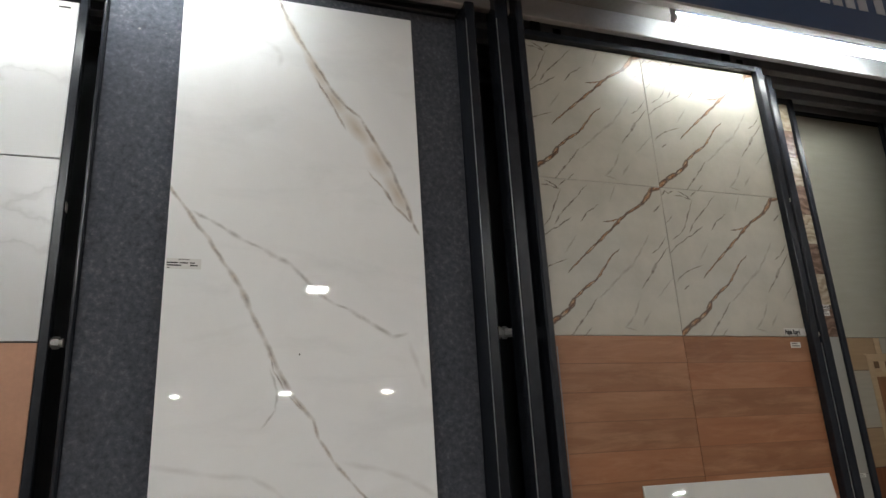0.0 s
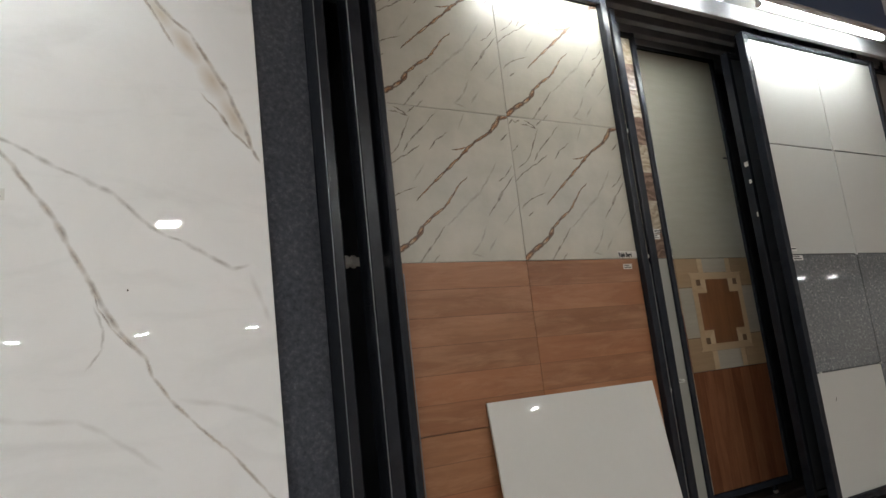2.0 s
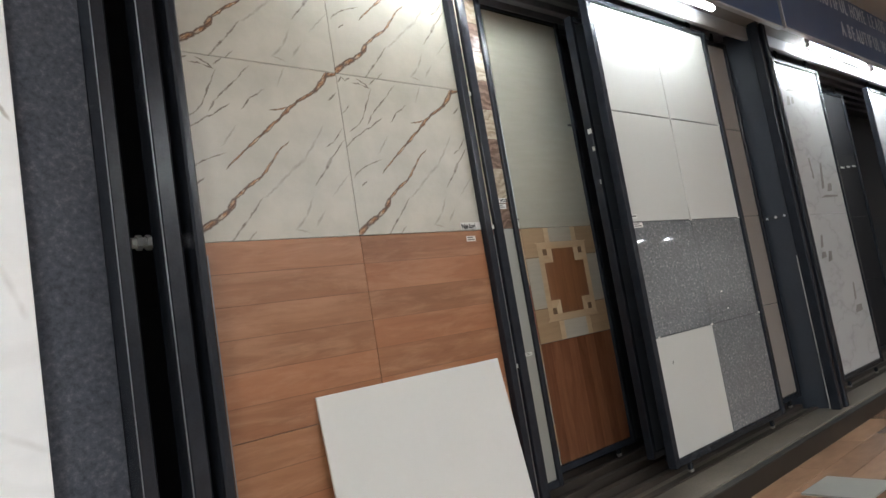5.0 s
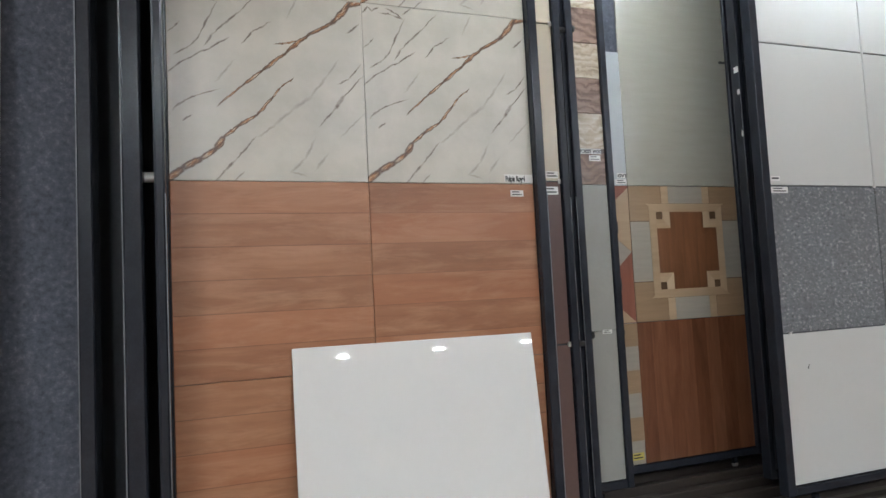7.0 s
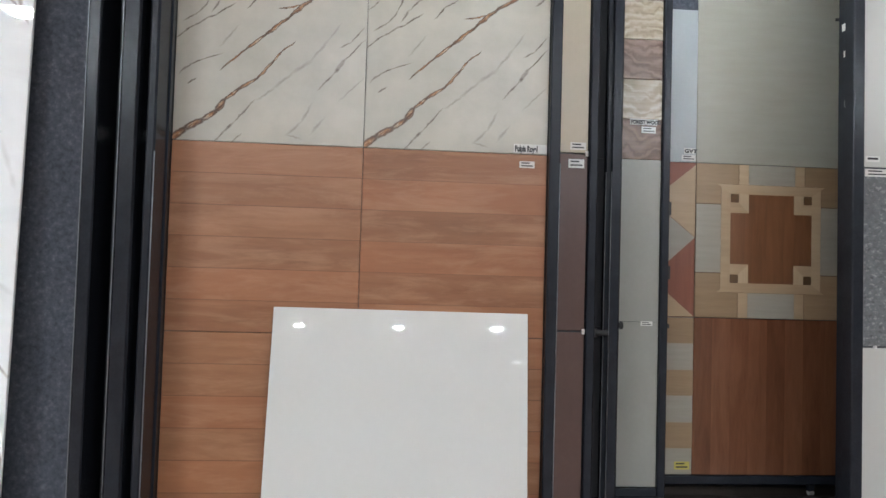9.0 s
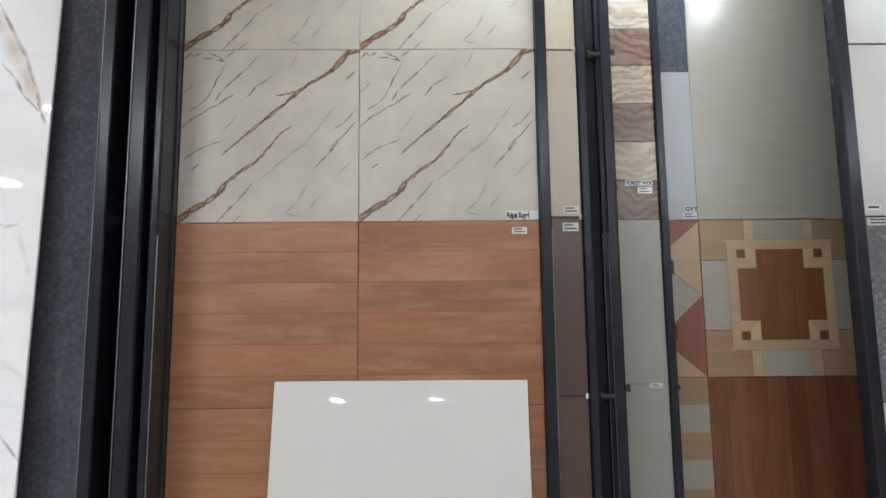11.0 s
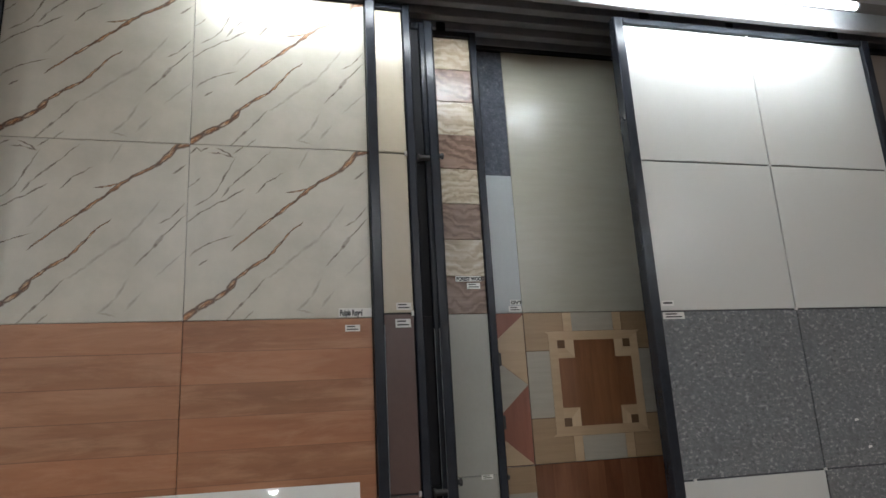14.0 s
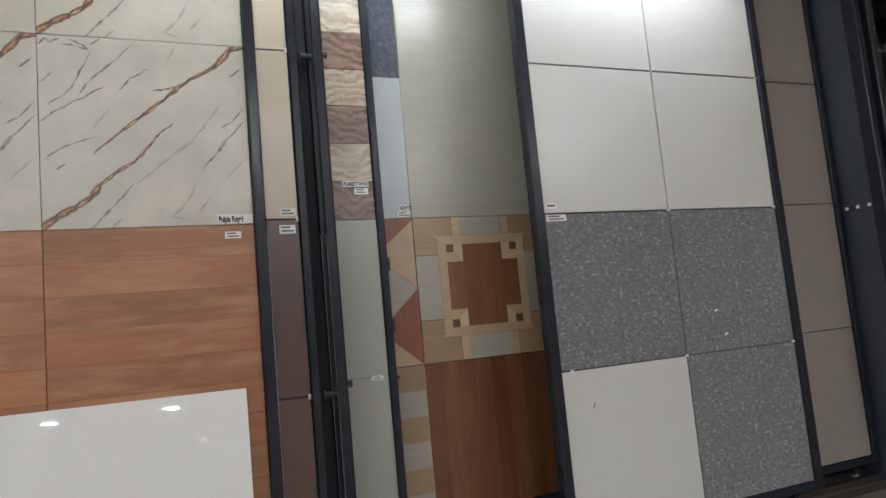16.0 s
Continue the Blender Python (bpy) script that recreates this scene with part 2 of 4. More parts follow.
def slab_marble():
    """Large polished white slab with two warm veins and grey mist."""
    g = Nodes("polished_white_slab", 0.006, 0, 0.5)
    v = g.coords()
    w = g.wander(v, 14.0, 0.022)
    cloud = g.noise(v, 2.2, 5, 0.6, 0.8)
    base = g.ramp(cloud, [(0.3, (0.83, 0.845, 0.855)), (0.62, (0.885, 0.90, 0.91))])
    a = g.vein(w, [(0.31, 2.53), (0.357, 2.412), (0.441, 2.258), (0.501, 2.156), (0.55, 2.092), (0.611, 2.042), (0.68, 1.918), (0.717, 1.854), (0.762, 1.732), (0.785, 1.65), (0.805, 1.61)],
               [0.008, 0.008, 0.0075, 0.008, 0.008, 0.009, 0.011, 0.0095, 0.0095, 0.008])
    a = g.vein(w, [(0.638, 1.83), (0.686, 1.774), (0.717, 1.718), (0.78, 1.652)], [0.0045, 0.0075, 0.006], a)
    a = g.vein(w, [(0.457, 2.176), (0.517, 2.075), (0.554, 1.998)], [0.006], a)
    tan = g.vein(w, [(0.335, 2.45), (0.42, 2.285), (0.488, 2.15), (0.555, 2.055), (0.64, 1.94), (0.70, 1.83), (0.765, 1.69)], [0.018, 0.024, 0.032, 0.036, 0.042, 0.034])
    b = g.vein(w, [(-0.02, 1.75), (0.035, 1.676), (0.114, 1.57), (0.183, 1.463), (0.222, 1.404), (0.251, 1.335), (0.295, 1.248), (0.338, 1.143), (0.375, 1.082), (0.44, 1.002), (0.463, 0.938), (0.504, 0.874), (0.553, 0.814)],
               [0.008, 0.009, 0.010, 0.012, 0.012, 0.010, 0.011, 0.012, 0.010, 0.007, 0.007, 0.007])
    b = g.vein(w, [(0.314, 1.20), (0.324, 1.143), (0.357, 1.087), (0.435, 1.007)], [0.004, 0.005, 0.005], b)
    b = g.vein(w, [(0.553, 0.814), (0.66, 0.71), (0.76, 0.58), (0.83, 0.50)], [0.006, 0.0065, 0.007], b)
    c = g.vein(w, [(0.074, 1.647), (0.121, 1.623), (0.178, 1.589), (0.22, 1.56), (0.289, 1.533), (0.333, 1.504), (0.372, 1.484), (0.45, 1.403), (0.509, 1.358), (0.558, 1.338), (0.628, 1.297), (0.698, 1.252), (0.745, 1.262)],
               [0.007, 0.008, 0.010, 0.007, 0.010, 0.011, 0.009, 0.009, 0.006, 0.010, 0.011, 0.009])
    c = g.vein(w, [(0.315, 1.144), (0.334, 1.088), (0.335, 1.029), (0.296, 0.981)], [0.005], c)
    mist = g.vein(w, [(0.223, 2.344), (0.299, 2.303), (0.332, 2.269), (0.325, 2.22)], [0.012, 0.014])
    mist = g.vein(w, [(0.754, 1.226), (0.785, 1.135), (0.80, 1.09)], [0.012], mist)
    mist = g.vein(w, [(0.0, 0.89), (0.139, 0.861), (0.265, 0.845), (0.343, 0.798), (0.46, 0.70)], [0.012, 0.010], mist)
    mist = g.vein(w, [(0.54, 0.872), (0.653, 0.843), (0.738, 0.811), (0.82, 0.76)], [0.012], mist)
    mist = g.vein(w, [(0.1, 0.62), (0.3, 0.5), (0.5, 0.46)], [0.014], mist)
    fine = g.noise(v, 40.0, 4)
    warm = g.ramp(fine, [(0.38, (0.29, 0.265, 0.25)), (0.62, (0.53, 0.475, 0.42))])
    broken = g.ramp(g.noise(v, 16.0, 3), [(0.3, (0.4, 0.4, 0.4)), (0.6, (1, 1, 1))])
    drift = g.node("ShaderNodeMapping", {"Vector": w, "Rotation": (0, math.radians(-55), 0), "Scale": (0.6, 1, 2.0)}).outputs[0]
    drift = g.ramp(g.noise(drift, 3.2, 6, 0.62, 0.7), [(0.52, (0, 0, 0)), (0.72, (1, 1, 1))])
    base = g.mix(g.math("MULTIPLY", drift, 0.28), base, (0.62, 0.635, 0.645))
    base = g.mix(g.math("MULTIPLY", tan, 0.9, True), base, (0.62, 0.545, 0.46))
    base = g.mix(g.math("MULTIPLY", mist, 0.35, True), base, (0.50, 0.49, 0.48))
    base = g.mix(g.math("MULTIPLY", g.math("MULTIPLY", c, 0.8, True), broken), base, (0.38, 0.37, 0.36))
    base = g.mix(g.math("MULTIPLY", g.math("MULTIPLY", a, 1.5, True), broken), base, warm)
    base = g.mix(g.math("MULTIPLY", b, 0.98, True), base, warm)
    speck = g.vein(v, [(0.400, 1.196), (0.404, 1.196)], [0.004])
    base = g.mix(g.math("MULTIPLY", speck, 2.0, True), base, (0.03, 0.03, 0.03))
    g.set("Base Color", base)
    return g.mat


def soft_marble(name, rough, shade=1.0):
    """White tile with a few faint grey veins."""
    g = Nodes(name, rough)
    v = g.coords()
    w = g.wander(v, 2.2, 0.35)
    lines = g.noise(g.scaled(w, (0.7, 1, 2.2)), 1.6, 3, 0.5, 0.4)
    ridge = g.math("ABSOLUTE", g.math("SUBTRACT", lines, 0.5))
    patch = g.noise(v, 3.0, 3)
    col = g.ramp(ridge, [(0.0, (0.52 * shade,) * 3), (0.012, (0.68 * shade,) * 3), (0.05, (0.74 * shade,) * 3)])
    g.set("Base Color", g.mix(patch, col, (0.74 * shade,) * 3))
    return g.mat


def granite():
    """Mid-grey polished tile with fine pale and dark chips in clusters."""
    g = Nodes("grey_granite_tile", 0.03, 0, 0.5)
    v = g.coords()
    w = g.wander(v, 40.0, 0.02)
    b = g.noise(v, 45.0, 5, 0.75)
    c = g.noise(g.scaled(v, (1.0, 1, 1.6)), 9.0, 4, 0.65)
    near = g.ramp(c, [(0.36, (0.30, 0.30, 0.30)), (0.54, (1, 1, 1))])
    chip = g.noise(g.scaled(w, (1.0, 1, 1.7)), 52.0, 3, 0.62)
    pale = g.math("MULTIPLY", g.ramp(chip, [(0.555, (0, 0, 0)), (0.62, (1, 1, 1))]), near)
    dark = g.math("MULTIPLY", g.ramp(chip, [(0.34, (1, 1, 1)), (0.42, (0, 0, 0))]), near)
    base = g.ramp(g.math("ADD", g.math("MULTIPLY", b, 0.7), g.math("MULTIPLY", c, 0.3)), [(0.33, (0.118, 0.124, 0.130)), (0.68, (0.205, 0.213, 0.220))])
    base = g.mix(g.math("MULTIPLY", dark, 0.55), base, (0.04, 0.04, 0.045))
    base = g.mix(g.math("MULTIPLY", pale, 0.66), base, (0.38, 0.385, 0.385))
    g.set("Base Color", base)
    return g.mat


def sheen_tile():
    """Grey-green satin tile with faint level streaks."""
    g = Nodes("grey_green_sheen_tile", 0.26)
    v = g.coords()
    fac = g.math("ADD", g.math("MULTIPLY", g.noise(g.scaled(v, (1.2, 1, 9.0)), 4.0, 5, 0.6), 0.7), g.math("MULTIPLY", g.noise(v, 3.0, 3), 0.3))
    g.set("Base Color", g.ramp(fac, [(0.25, (0.290, 0.277, 0.232)), (0.75, (0.335, 0.321, 0.270))]))
    return g.mat


def felt():
    g = Nodes("charcoal_felt", 0.95, 0, 0.15)
    v = g.coords()
    a, b = g.noise(v, 60.0, 4, 0.7), g.noise(v, 7.0, 3)
    fac = g.math("ADD", g.math("MULTIPLY", a, 0.75), g.math("MULTIPLY", b, 0.25))
    col = g.ramp(fac, [(0.34, (0.048, 0.053, 0.067)), (0.55, (0.085, 0.092, 0.111)), (0.7, (0.145, 0.155, 0.18))])
    lint = g.math("GREATER_THAN", g.noise(v, 38.0, 1), 0.80)
    g.set("Base Color", g.mix(g.math("MULTIPLY", lint, 0.6), col, (0.3, 0.3, 0.3)))
    g.bump(a, 0.35, 0.002)
    return g.mat


def brushed(name, colour, rough, along=(1, 1, 40)):
    g = Nodes(name, rough, 1.0)
    v = g.coords()
    n = g.noise(g.scaled(v, along), 6.0, 4)
    g.set("Base Color", g.ramp(n, [(0.3, tuple(c * 0.75 for c in colour)), (0.7, colour)]))
    g.set("Roughness", g.math("ADD", g.math("MULTIPLY", n, 0.25), rough - 0.12, True))
    return g.mat


GOLD = gold_marble()
WOOD = wood_tile("red_brown_wood_tile", (0.205, 0.082, 0.036), (0.375, 0.170, 0.084), steps=0.20, fibres=0.55, wash=0.62, hue=0.20)
WOOD_UP = wood_tile("upright_red_wood_tile", (0.088, 0.032, 0.016), (0.215, 0.088, 0.045), True, 0.075, 0.25, 0.24, 0.45)
SLAB = slab_marble()
GREY_MARBLE = soft_marble("grey_white_marble_tile", 0.2, 0.58)
GRANITE = granite()
FELT = felt()
FRAME = plain("black_painted_steel", (0.0175, 0.0198, 0.0255), 0.25, 0.0, 0.25, 12.0, 0.0, 0.24, True)
# pale colour for the highlights drawn along the frame corners
EDGE_GLINT = plain("frame_edge_highlight", (0.19, 0.20, 0.215), 0.35, 0.6, 0.3, 30.0)
BLACK = plain("black_board", (0.036, 0.040, 0.048), 0.55, 0.0, 0.3, 6.0)
CREAM = plain("cream_tile", (0.455, 0.395, 0.30), 0.28, 0, 0.04, 3.0, polished=True)
BROWN = plain("purple_brown_tile", (0.112, 0.068, 0.060), 0.25, 0, 0.08, 4.0, polished=True)
SAGE = plain("pale_sage_tile", (0.268, 0.265, 0.240), 0.3, 0, 0.06, 4.0, polished=True)
PALE_BLUE = plain("pale_blue_tile", (0.37, 0.395, 0.405), 0.3, 0, 0.05, 5.0, polished=True)
WHITE_SATIN = plain("white_satin_tile", (0.51, 0.51, 0.485), 0.26, 0, 0.015, 2.0, polished=True)
WHITE_GLOSS = plain("white_polished_tile", (0.62, 0.615, 0.59), 0.02, 0, 0.02, 3.0, polished=True)
TAUPE = plain("taupe_tile", (0.235, 0.205, 0.185), 0.4, 0, 0.04, 3.0, polished=True)
LIGHT_PLANK = plank_tile("light_oak_plank_tile", (0.22, 0.168, 0.112), (0.45, 0.385, 0.30))
DARK_PLANK = plank_tile("dark_oak_plank_tile", (0.082, 0.048, 0.034), (0.235, 0.155, 0.116))
TILE_EDGE = plain("tile_biscuit", (0.55, 0.5, 0.43), 0.8)
INLAY_TAN = wood_tile("tan_inlay", (0.215, 0.140, 0.078), (0.325, 0.222, 0.132), False, 0.0, 0.32)
INLAY_PALE = wood_tile("pale_inlay", (0.262, 0.238, 0.196), (0.352, 0.322, 0.272), False, 0.0, 0.32)
INLAY_BEIGE = wood_tile("beige_inlay", (0.33, 0.228, 0.138), (0.47, 0.345, 0.222), False, 0.0, 0.32)
INLAY_PALE_BEIGE = wood_tile("light_beige_inlay", (0.38, 0.275, 0.175), (0.51, 0.385, 0.255), True, 0.0, 0.32)
INLAY_BROWN = wood_tile("brown_inlay", (0.110, 0.045, 0.019), (0.215, 0.092, 0.041), True, 0.0, 0.35)
INLAY_DARK = plain("dark_inlay", (0.10, 0.052, 0.022), 0.4)
INLAY_RED = wood_tile("red_inlay", (0.17, 0.055, 0.032), (0.28, 0.10, 0.06), True, 0.0, 0.35)
STEEL = plain("satin_aluminium_paint", (0.42, 0.43, 0.45), 0.32, 0.35, 0.12, 4.0)
ZINC = plain("zinc_bolt", (0.40, 0.38, 0.36), 0.35, 0.5, 0.3, 60.0)
BRIGHT = plain("lightened_bolt_steel", (0.75, 0.75, 0.74), 0.3, 0.3, 0.1, 60.0)
BLUE = plain("navy_sign_vinyl", (0.040, 0.076, 0.165), 0.35, 0, 0.06, 2.0)
LETTER = plain("silver_white_lettering", (0.46, 0.49, 0.54), 0.5)
MATT = plain("matt_black_tile", (0.012, 0.012, 0.014), 0.75, 0, 0.2, 6.0, 0.0, 0.2)
DIVIDER = plain("blue_black_satin_board", (0.040, 0.047, 0.060), 0.3, 0, 0.15, 3.0)
INK = plain("black_ink", (0.02, 0.02, 0.02), 0.6)
PAPER = plain("white_label_paper", (0.62, 0.61, 0.58), 0.6, 0, 0.08, 40.0)
SLAB_PAPER = plain("bright_label_paper", (0.70, 0.70, 0.69), 0.5, 0, 0.05, 40.0)
CEILING = plain("ceiling_paint", (0.72, 0.70, 0.66), 0.85, 0, 0.03, 1.5)
WALL = plain("wall_paint", (0.60, 0.59, 0.57), 0.8, 0, 0.05, 1.5)
CONCRETE = plain("grey_stone_plinth", (0.125, 0.105, 0.085), 0.38, 0, 0.5, 5.0, 0.1)
KERB = plain("black_stone_kerb", (0.016, 0.014, 0.012), 0.4, 0, 0.3, 6.0)
FLOOR_WOOD = wood_tile("floor_wood_plank", (0.115, 0.057, 0.033), (0.33, 0.19, 0.115), False, 0.0, 0.25, 0.38)
TRACK = plain("grey_black_track", (0.175, 0.195, 0.23), 0.4, 0, 0.2, 9.0)
RUBBER = plain("dark_track_floor", (0.035, 0.027, 0.022), 0.5, 0, 0.3, 9.0)
LAMP = glow("led_panel_glow", (0.90, 0.98, 1.05, 1), LAMP_GLOW)
LAMP_DIM = glow("dim_led_panel_glow", (0.90, 0.98, 1.05, 1), LAMP_GLOW * 0.06)
TUBE = glow("tube_glow", (0.90, 1.0, 1.06, 1), TUBE_GLOW)
GREY_INK = plain("grey_brush_ink", (0.12, 0.11, 0.10), 0.5)


# ---- mesh helpers ----
def add_box(bm, x0, x1, y0, y1, z0, z1, bevel=0.0):
    made = bmesh.ops.create_cube(bm, size=1.0)
    vs = made["verts"]
    for v in vs:
        v.co = ((x0 + x1) / 2 + v.co.x * (x1 - x0), (y0 + y1) / 2 + v.co.y * (y1 - y0), (z0 + z1) / 2 + v.co.z * (z1 - z0))
    if bevel:
        es = list({e for v in vs for e in v.link_edges})
        bmesh.ops.bevel(bm, geom=es, offset=bevel, segments=1, affect="EDGES")
    return bm


def box(x0, x1, y0, y1, z0, z1, bevel=0.0):
    return add_box(bmesh.new(), x0, x1, y0, y1, z0, z1, bevel)


def rod(p, q, r, sides=12, bm=None):
    """A capped cylinder from p to q."""
    bm = bm or bmesh.new()
    p, q = Vector(p), Vector(q)
    m = Matrix.Translation((p + q) / 2) @ (q - p).to_track_quat("Z", "Y").to_matrix().to_4x4()
    bmesh.ops.create_cone(bm, cap_ends=True, segments=sides, radius1=r, radius2=r, depth=(q - p).length, matrix=m)
    return bm


def prism(points, y0, y1):
    """A flat piece with the given outline in x and z, from y0 back to y1."""
    bm = bmesh.new()
    front = [bm.verts.new((x, y0, z)) for x, z in points]
    back = [bm.verts.new((x, y1, z)) for x, z in points]
    bm.faces.new(front), bm.faces.new(back[::-1])
    for i in range(len(points)):
        j = (i + 1) % len(points)
        bm.faces.new((front[j], front[i], back[i], back[j]))
    bmesh.ops.recalc_face_normals(bm, faces=bm.faces)
    return bm


def mesh_of(name, bm, material):
    me = bpy.data.meshes.new(name)
    bm.to_mesh(me)
    bm.free()
    if material:
        me.materials.append(material)
    return me


def part(name, bm, material, parent, label="", at=None):
    """One mesh object under a thing or under a part; bm may be a finished mesh."""
    me = bm if isinstance(bm, bpy.types.Mesh) else mesh_of(name, bm, material)
    ob = new(name, me)
    ob.parent = parent
    if at is not None:
        ob.location = at
    return tagged(ob, label)


def thing(name, at, label, category, group="", kind="", rot=(0, 0, 0)):
    ob = new(name)
    ob.matrix_basis = pose(*at, *rot)
    ob.empty_display_size = 0.05
    return tagged(ob, label, category, group, kind)


def setting(name, bm, material, label, category):
    return tagged(new(name, mesh_of(name, bm, material)), label, category, "", "structure")


def lettering(name, text, size, material, parent, at, label="", turn=0.0, stretch=1.0, thick=0.001, bold=0.018):
    """Text as a thin mesh standing in the x-z plane, its lower left corner at the given place."""
    cu = bpy.data.curves.new(name, "FONT")
    cu.body, cu.size, cu.extrude, cu.offset = text, size, thick, size * bold
    tmp = bpy.data.objects.new(name, cu)
    scene.collection.objects.link(tmp)
    bpy.context.view_layer.update()
    me = bpy.data.meshes.new_from_object(tmp.evaluated_get(bpy.context.evaluated_depsgraph_get()))
    bpy.data.objects.remove(tmp)
    bpy.data.curves.remove(cu)
    me.materials.clear()
    me.materials.append(material)
    me.transform(Matrix.Diagonal((stretch, 1, 1, 1)))
    ob = new(name, me)
    ob.parent = parent
    ob.matrix_basis = pose(*at, 90, turn, 0)
    return tagged(ob, label)


# ---- structure ----
X0, X1, YB, YF = -7.0, 31.0, 0.75, -20.0
setting("floor", box(X0, X1, YF, -0.25, -0.08, -0.006), plain("floor_screed", (0.25, 0.17, 0.12), 0.35, 0, 0.2, 2.0), "brown tiled showroom floor", "floor")
setting("ceiling", box(X0, X1, YF, YB, CEIL, CEIL + 0.1), CEILING, "plain off-white ceiling", "ceiling")
setting("wall_back", box(X0, X1, YB, YB + 0.15, 0, CEIL), BLACK, "black wall behind the sliding racks", "wall")
setting("wall_front", box(X0, X1, YF - 0.15, YF, 0, CEIL), WALL, "plain painted wall across the showroom", "wall")
setting("wall_west", box(X0 - 0.15, X0, YF, YB, 0, CEIL), WALL, "plain painted side wall", "wall")
setting("wall_east", box(X1, X1 + 0.15, YF, YB, 0, CEIL), WALL, "plain painted side wall", "wall")
setting("plinth", box(X0, X1, -0.20, YB, -0.08, PLINTH, 0.004), CONCRETE, "low grey stone plinth under the racks", "plinth")
setting("kerb", box(X0, X1, -0.25, -0.2005, -0.08, PLINTH - 0.004, 0.004), KERB, "black stone edge of the plinth", "kerb")

# guide rails on the plinth and under the header
def rail(y, z0, z1, name, label, x0=-6.9, x1=8.9):
    setting(name, box(x0, x1, y - 0.022, y + 0.022, z0, z1, 0.003), RUBBER if z0 < 1 else TRACK, label, "rail")


for n in range(6):
    rail(0.014 + 0.1 * n, PLINTH, PLINTH + 0.012 + 0.0165 * n, "floor_track_%d" % (n + 1), "dark floor track of the sliding panels")
    rail(0.014 + 0.1 * n, 2.735, 2.79, "head_track_%d" % (n + 1), "dark head track of the sliding panels")
setting("rack_head", box(X0, X1, -0.04, YB, 2.795, 2.83), BLACK, "black soffit over the sliding racks", "soffit")
setting("light_channel", box(X0, 3.46, -0.075, -0.045, 2.672, 2.80, 0.003), STEEL, "brushed aluminium channel above the panels", "trim")
setting("light_channel_2", box(3.53, X1, -0.075, -0.045, 2.68, 2.80, 0.003), STEEL, "brushed aluminium channel above the panels", "trim")
setting("soffit", box(X0, X1, -0.262, -0.0755, 2.765, 2.80), plain("grey_brown_soffit", (0.16, 0.15, 0.14), 0.5, 0, 0.2, 5.0), "grey soffit above the tube lamps", "soffit")


def sign_header(name, x0, x1, y, z0, label):
    th = thing(name, (x0, y, z0), label, "sign board")
    part("sign_face", box(0, x1 - x0, 0, 0.02, 0, CEIL - z0 - 0.12, 0.003), BLUE, th)
    part("lower_trim", box(0, x1 - x0, -0.004, 0.03, -0.014, -0.0005, 0.002), STEEL, th, "thin metal lower edge")
    return th


sign_header("sign_header", -6.9, -0.752, -0.285, 2.69, "plain navy blue sign board above a rack")
h1 = sign_header("sign_header", -0.748, 3.535, -0.285, 2.69, "navy blue sign board with silver lettering above the racks")
h2 = sign_header("sign_header", 3.539, 9.5, -0.30, 2.69, "navy blue sign board with a two-line motto")


part("edge_trim", box(-0.004, 0.012, -0.004, 0.024, 0.0, CEIL - 2.69 - 0.12, 0.002), STEEL, h2, "thin bright metal corner edge")


def spaced(text, size, parent, x, y, z, width, label, bold=-0.006):
    """A line of separate letters, set to a given width."""
    wide = {"I": 0.45, "J": 0.7, "L": 0.8, "M": 1.2, "W": 1.4, " ": 0.5, ".": 0.4}
    total = sum(wide.get(ch, 1.0) for ch in text)
    for ch in text:
        step = width * wide.get(ch, 1.0) / total
        if ch != " ":
            lettering("letter", ch, size, LETTER, parent, (x, y, z), label, 0, 0.66 if bold < 0 else 0.56, 0.002, bold)
        x += step


def unread(parent, x, z, n, step, h, y=-0.003):
    """Letters that cannot be read, as plain bars."""
    for k in range(n):
        part("letter_bar", box(x + k * step, x + k * step + step * 0.72, y, -0.0005, z, z + h), LETTER, parent, "silver letter")


unread(h1, 1.51, 0.145, 4, 0.075, 0.13)
unread(h1, 1.84, 0.145, 1, 0.075, 0.13)
spaced("BANATE HAIN.", 0.200, h1, 2.06, -0.003, 0.160, 0.86, "silver capital letter", 0.010)
for n, (hh, ww) in enumerate(((0.16, 0.05), (0.19, 0.035), (0.13, 0.08), (0.13, 0.06), (0.19, 0.03), (0.13, 0.08))):
    part("logo_bar", box(3.36 + 0.09 * n, 3.36 + 0.09 * n + ww, -0.003, -0.0005, 0.095 + 0.01 * n, 0.095 + 0.01 * n + hh), LETTER, h1, "silver logo shape")
spaced("A BEAUTIFUL HOME LEADS TO", 0.18, h2, 0.47, -0.003, 0.34, 2.24, "thin silver capital letter")
spaced("A BEAUTIFUL WORLD", 0.18, h2, 1.18, -0.003, 0.125, 1.53, "thin silver capital letter")


# ---- tubes ----
def tube_lamp(x0, x1, y=-0.205, z=2.678):
    th = thing("tube_lamp", (x0, y, z), "lit white LED tube batten under the sign board", "tube lamp", "tube lamps over the racks")
    ln = x1 - x0
    part("batten", box(0, ln, -0.016, 0.016, 0.018, 2.7645 - z, 0.003), plain("batten_white", (0.7, 0.7, 0.7), 0.4), th)
    part("tube", rod((0.012, 0, 0), (ln - 0.012, 0, 0), 0.016, 14), TUBE, th, "glowing tube")
    for a in (0, ln - 0.012):
        part("end_cap", rod((a, 0, 0), (a + 0.012, 0, 0), 0.0175, 14), PAPER, th)


for a, b in ((-5.6, -4.43), (-4.2, -3.03), (-2.7, -1.53), (0.03, 1.25), (1.53, 2.70), (4.185, 5.48), (5.68, 6.97)):
    tube_lamp(a, b, z=2.678 if a < 1 else 2.695)

